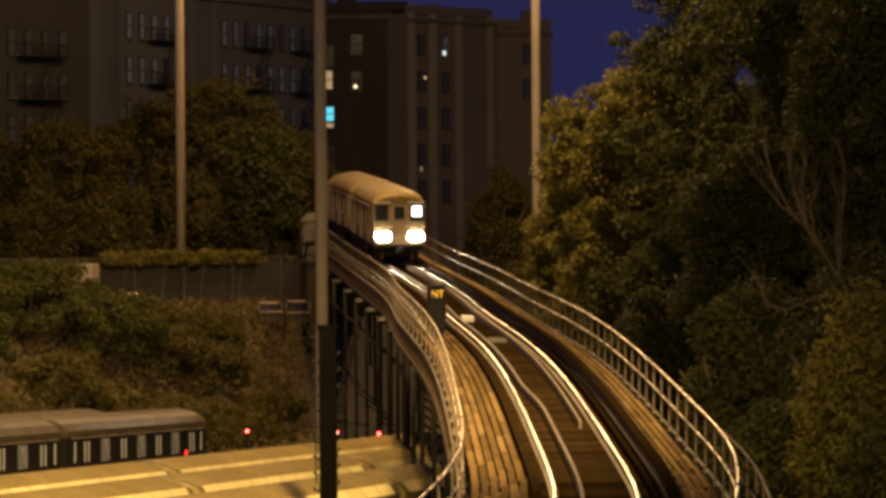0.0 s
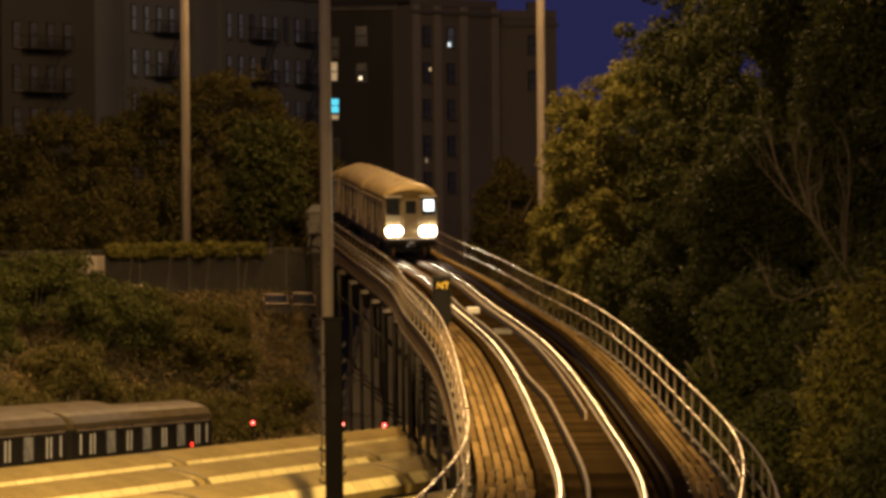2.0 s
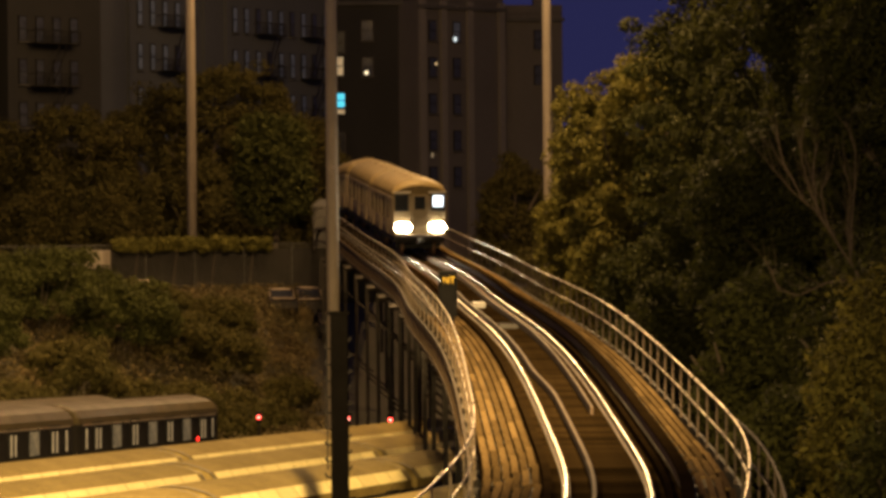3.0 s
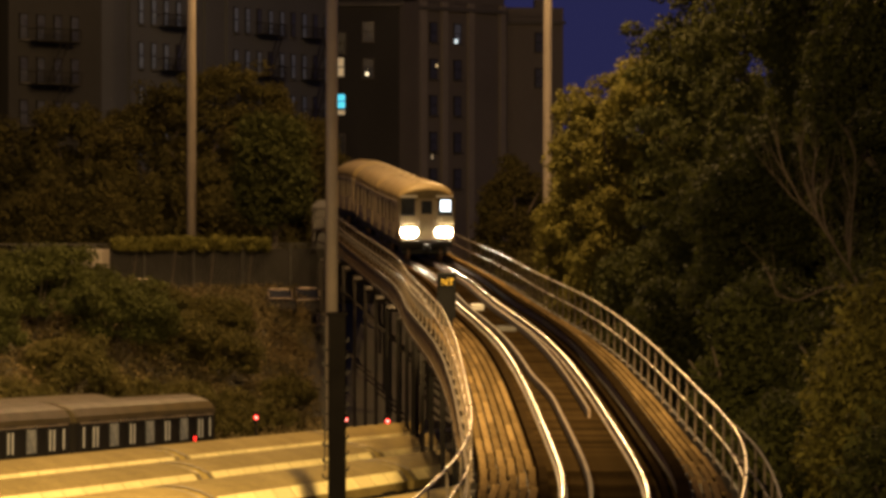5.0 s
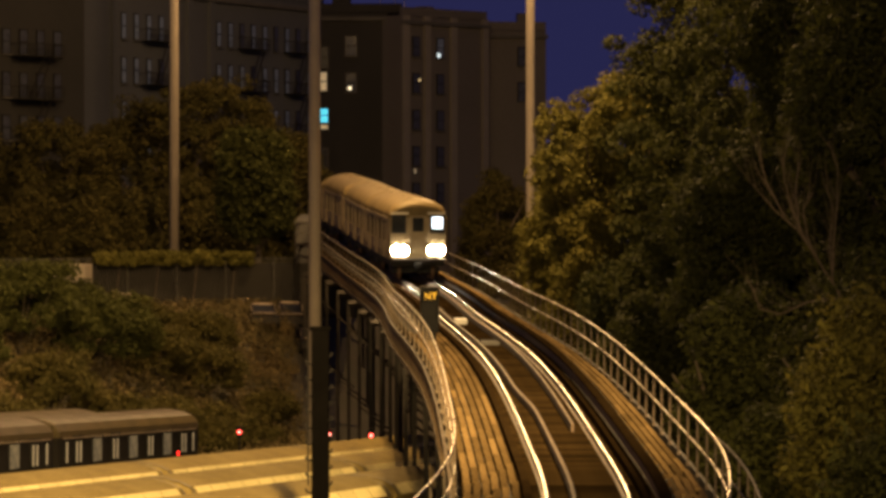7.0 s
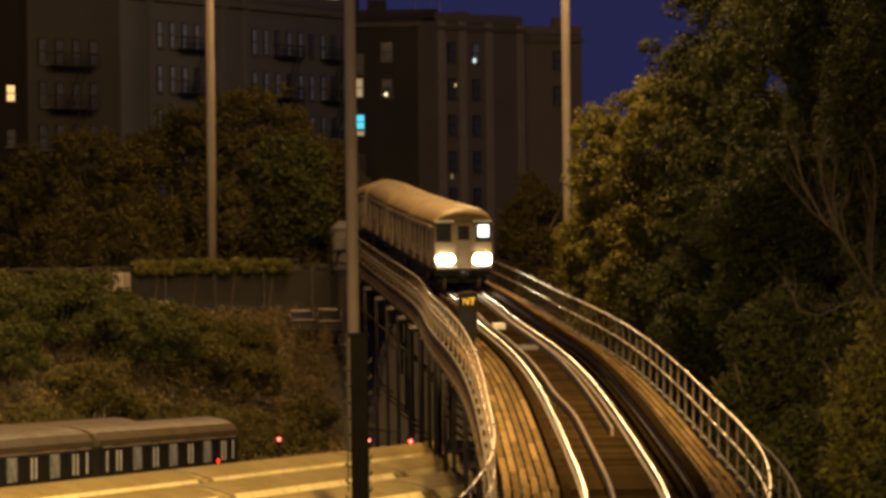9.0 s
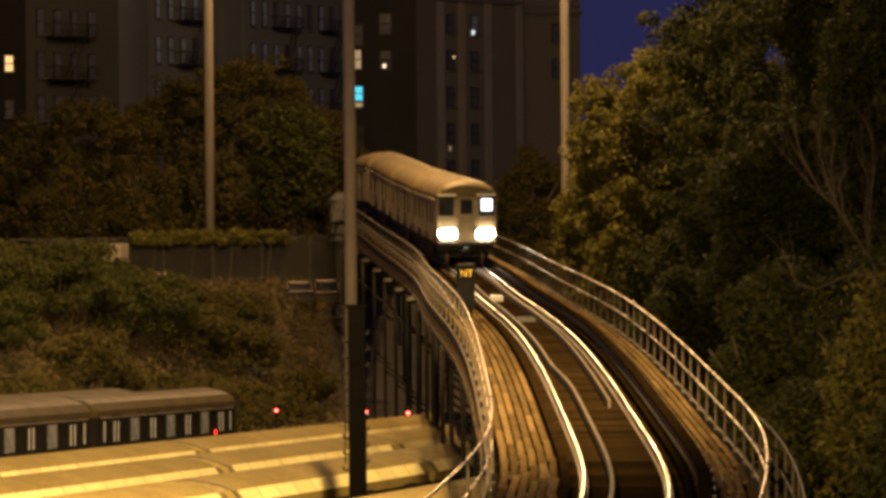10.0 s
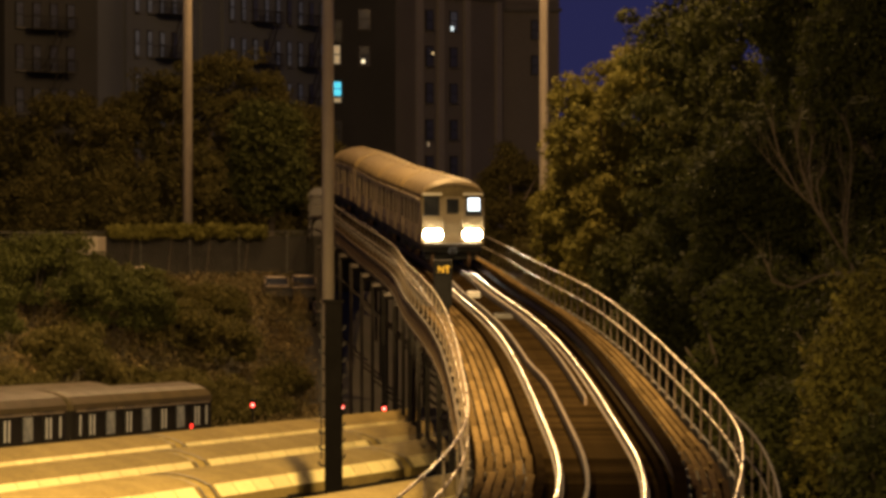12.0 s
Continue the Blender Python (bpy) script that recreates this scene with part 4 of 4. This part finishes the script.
                for _ in range(4):
                    e = s + d * rng.uniform(0.22, 0.42)
                    rod(bm, s, e, rr, rr * 0.7, 4)
                    s, rr = e, rr * 0.7
                    d = (d + Vector((rng.uniform(-0.35, 0.35), rng.uniform(-0.2, 0.2), 0.15))).normalized()
        return bm

    part("trunk", limb([at(12.7, z0), at(12.6, 4), at(12.35, 7.4), at(12.0, 8.7), at(11.5, 9.7)], 0.08, 0.04, 0, 0), M["pale_bark"], t)
    for points, n in (
            ([at(11.5, 9.7), at(10.95, 10.5, -0.2), at(10.4, 11.3, -0.4), at(9.7, 11.9, -0.5), at(9.1, 12.6, -0.6)], 3),
            ([at(10.6, 11.0, -0.3), at(10.25, 11.9, -0.3), at(10.0, 12.7, -0.4), at(9.95, 13.2, -0.4)], 4),
            ([at(10.45, 11.3, -0.3), at(10.35, 12.3, 0), at(10.45, 13.2, 0.1)], 3),
            ([at(10.0, 11.7, -0.4), at(9.5, 12.7, -0.3), at(9.3, 13.5, -0.3)], 3),
            ([at(11.4, 9.9), at(11.45, 10.8, 0.2), at(11.55, 11.9, 0.3), at(11.6, 13.0, 0.3), at(11.3, 13.9, 0.3)], 2),
            ([at(11.4, 9.95), at(11.3, 10.9, -0.2), at(11.4, 11.8, -0.3), at(11.2, 12.6, -0.3)], 2),
            ([at(11.2, 10.1), at(10.75, 11.0, 0.2), at(10.6, 11.9, 0.3), at(10.9, 12.4, 0.3)], 2),
            ([at(11.6, 9.4), at(10.7, 9.3, -0.2), at(9.9, 8.95, -0.3), at(9.3, 9.1, -0.3), at(9.15, 9.7, -0.3)], 2)):
        part("branch", limb(points, 0.028, 0.011, n + 1, 0.6), M["pale_bark"], t)


# ---------------------------------------------------------------- small things
def build_small():
    # black column in the yard
    x, y = -2.86, 96.0
    g = ground_z(x, y)
    c = thing("cable_column", "black steel column with cable hooks on a flared base", "column", pose(x, y, g))
    part("shaft", boxed((0, 0, (8.75 - g) / 2), (0.46, 0.46, 8.75 - g), 0.03), M["column"], c)
    part("cap", boxed((0.0, 0, 8.75 - g), (0.56, 0.5, 0.1), 0.03), M["column"], c)
    part("base", loft(bmesh.new(), [[(px * w, py * w, z) for px, py in ((-1, -1), (1, -1), (1, 1), (-1, 1))] for z, w in ((-0.1, 0.6), (2.2, 0.5), (2.8, 0.42), (3.0, 0.24))]), M["column"], c)
    b = bmesh.new()
    rod(b, (-0.32, 0, 4.0), (-0.32, 0, 8.7 - g), 0.02)
    part("cable", b, M["black"], c)
    for i in range(9):
        for sx in (-1, 1):
            b = bmesh.new()
            z = 3.9 + 0.42 * i + 0.1 * sx
            reach = 0.36 if sx < 0 else 0.28
            rod(b, (sx * 0.2, 0, z), (sx * reach, 0, z + 0.03), 0.025)
            rod(b, (sx * reach, 0, z + 0.03), (sx * (reach + 0.02), 0, z + 0.12), 0.025)
            part("hook", b, M["black"], c)
    # signal case with yellow letters
    s = thing("signal_case", "black signal case with yellow letters on the footwalk", "signal case", track_pose(112, -1.75, -0.12))
    part("case", boxed((0, 0, 0.93), (0.56, 0.5, 1.4), 0.03), M["case"], s)
    part("pedestal", boxed((0, 0, 0.1), (0.4, 0.35, 0.3), 0.02), M["black"], s)
    part("lamp_shade", boxed((-0.2, -0.28, 1.35), (0.1, 0.1, 0.3), 0.02), M["case"], s)
    t = bpy.data.curves.new("lettering", "FONT")
    t.body, t.size, t.align_x, t.align_y, t.extrude = "NT", 0.29, "CENTER", "CENTER", 0.004
    t.materials.append(M["yellow"])
    o = new("lettering", t)
    o.parent = s
    o.matrix_basis = pose(0.02, -0.256, 1.34, 90)
    o["label"] = "yellow letters"
    # pale plate between the rails
    p = thing("track_plate", "pale plate lying between the rails", "plate", track_pose(125, -0.1, -0.185))
    part("plate", boxed((0, 0, 0.09), (0.42, 0.9, 0.18), 0.02), M["white"], p)
    p = thing("track_hatch", "dark steel hatch plate between the guard rails", "hatch", track_pose(111, 0.0, -0.185))
    part("plate", boxed((0, 0, 0.05), (0.5, 1.3, 0.1), 0.01), M["black"], p)
    part("rim", boxed((0, -0.68, 0.06), (0.56, 0.05, 0.13), 0.01), M["steel"], p)
    signal(-8.3, 160.2, 2.67, "dwarf signal with a red light beyond the stored cars")
    signal(-2.45, 153, 2.9, "dwarf signal with a red light beside the viaduct columns")
    signal(-4.2, 154, 2.9, "dwarf signal with a red light beside the dark column")
    mast(-16.05, 231, 0.32, "tall light mast, toned down, behind the vine-covered fence", skin="dimmed_mast")
    mast(-5.35, 171, 0.31, "tall pale light mast in the yard")
    # added mast, never in view, only carries the yard's fill lamp
    mast(9.7, 29.6, 0.3, "unseen mast added to hold the fill lamp over the yard", 42.4)
    mast(6.2, 226, 0.31, "tall pale light mast behind the hedge")


build_ground()
build_city()
build_trees()
build_bank()
build_small()
build_yard()
build_viaduct()
railing(lambda d: -2.33, "pipe railing with pale posts on the inner edge of the viaduct", 3.1, 0.4)
railing(lambda d: 2.265, "pipe railing with dark posts on the outer edge of the viaduct", 2.3, 0.4)
railing(lambda d: 2.29 + 0.04 * (65 - d), "short pipe railing splaying out from the viaduct's outer edge", 2.3, 0.4, 44, 65, skin="guard")
build_footwalks()
build_ties()

# sodium floodlights on the masts; below them two added fill lamps, out of view
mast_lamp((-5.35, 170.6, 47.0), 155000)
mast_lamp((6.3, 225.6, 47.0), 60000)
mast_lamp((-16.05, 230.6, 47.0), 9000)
# fill: no such lamps are seen; they brighten the yard and the foreground
lamp("yard_fill", (9.0, 30, 42), (-21.5, 105, 3), 1100000, 46, (1.0, 0.65, 0.26), 2.2, 1.0)
lamp("camera_fill", (-8, -6, 17), (-5, 150, 8), 112000, 36, (1.0, 0.68, 0.27), blend=0.8)

# ---------------------------------------------------------------- the moving train
CAR = 15.6
lead = subway_car("subway_car", "moving stainless subway car with blazing headlights and a lit route sign", 15.2, 3, M["stainless"], M["roof"], None, False, "moving train", head=True)
follow = [subway_car("subway_car", "moving stainless subway car with a tan roof behind the leading car", 15.2, 3, M["stainless"], M["roof"], None, False, "moving train")]
for i in range(4):
    follow.append(copy_thing(follow[0], Matrix()))
# seconds and the front's way along the viaduct
FRONT = [(0.0, 179.3), (0.5, 178.6), (1.0, 177.5), (1.5, 176.3), (2.0, 175.2), (2.5, 174.3), (3.0, 173.2), (4.0, 170.9), (5.0, 168.6), (6.0, 166.2), (7.0, 163.6),
         (8.0, 161.2), (9.0, 158.7), (9.5, 157.1), (10.0, 155.5), (10.5, 154.0), (11.0, 152.5), (11.5, 151.0), (12.0, 149.3)]


def car_pose(d0):
    a, b = on_track(d0 + 2.4), on_track(d0 + 12.8)
    m = (a + b) / 2
    w = b - a
    return pose(m.x, m.y, m.z, math.degrees(math.asin(w.z / w.length)), 0, -math.degrees(math.atan2(w.x, w.y)))


def motions():
    for i, car in enumerate([lead] + follow):
        walk(car, [(t, car_pose(d + CAR * i)) for t, d in FRONT])


motions()
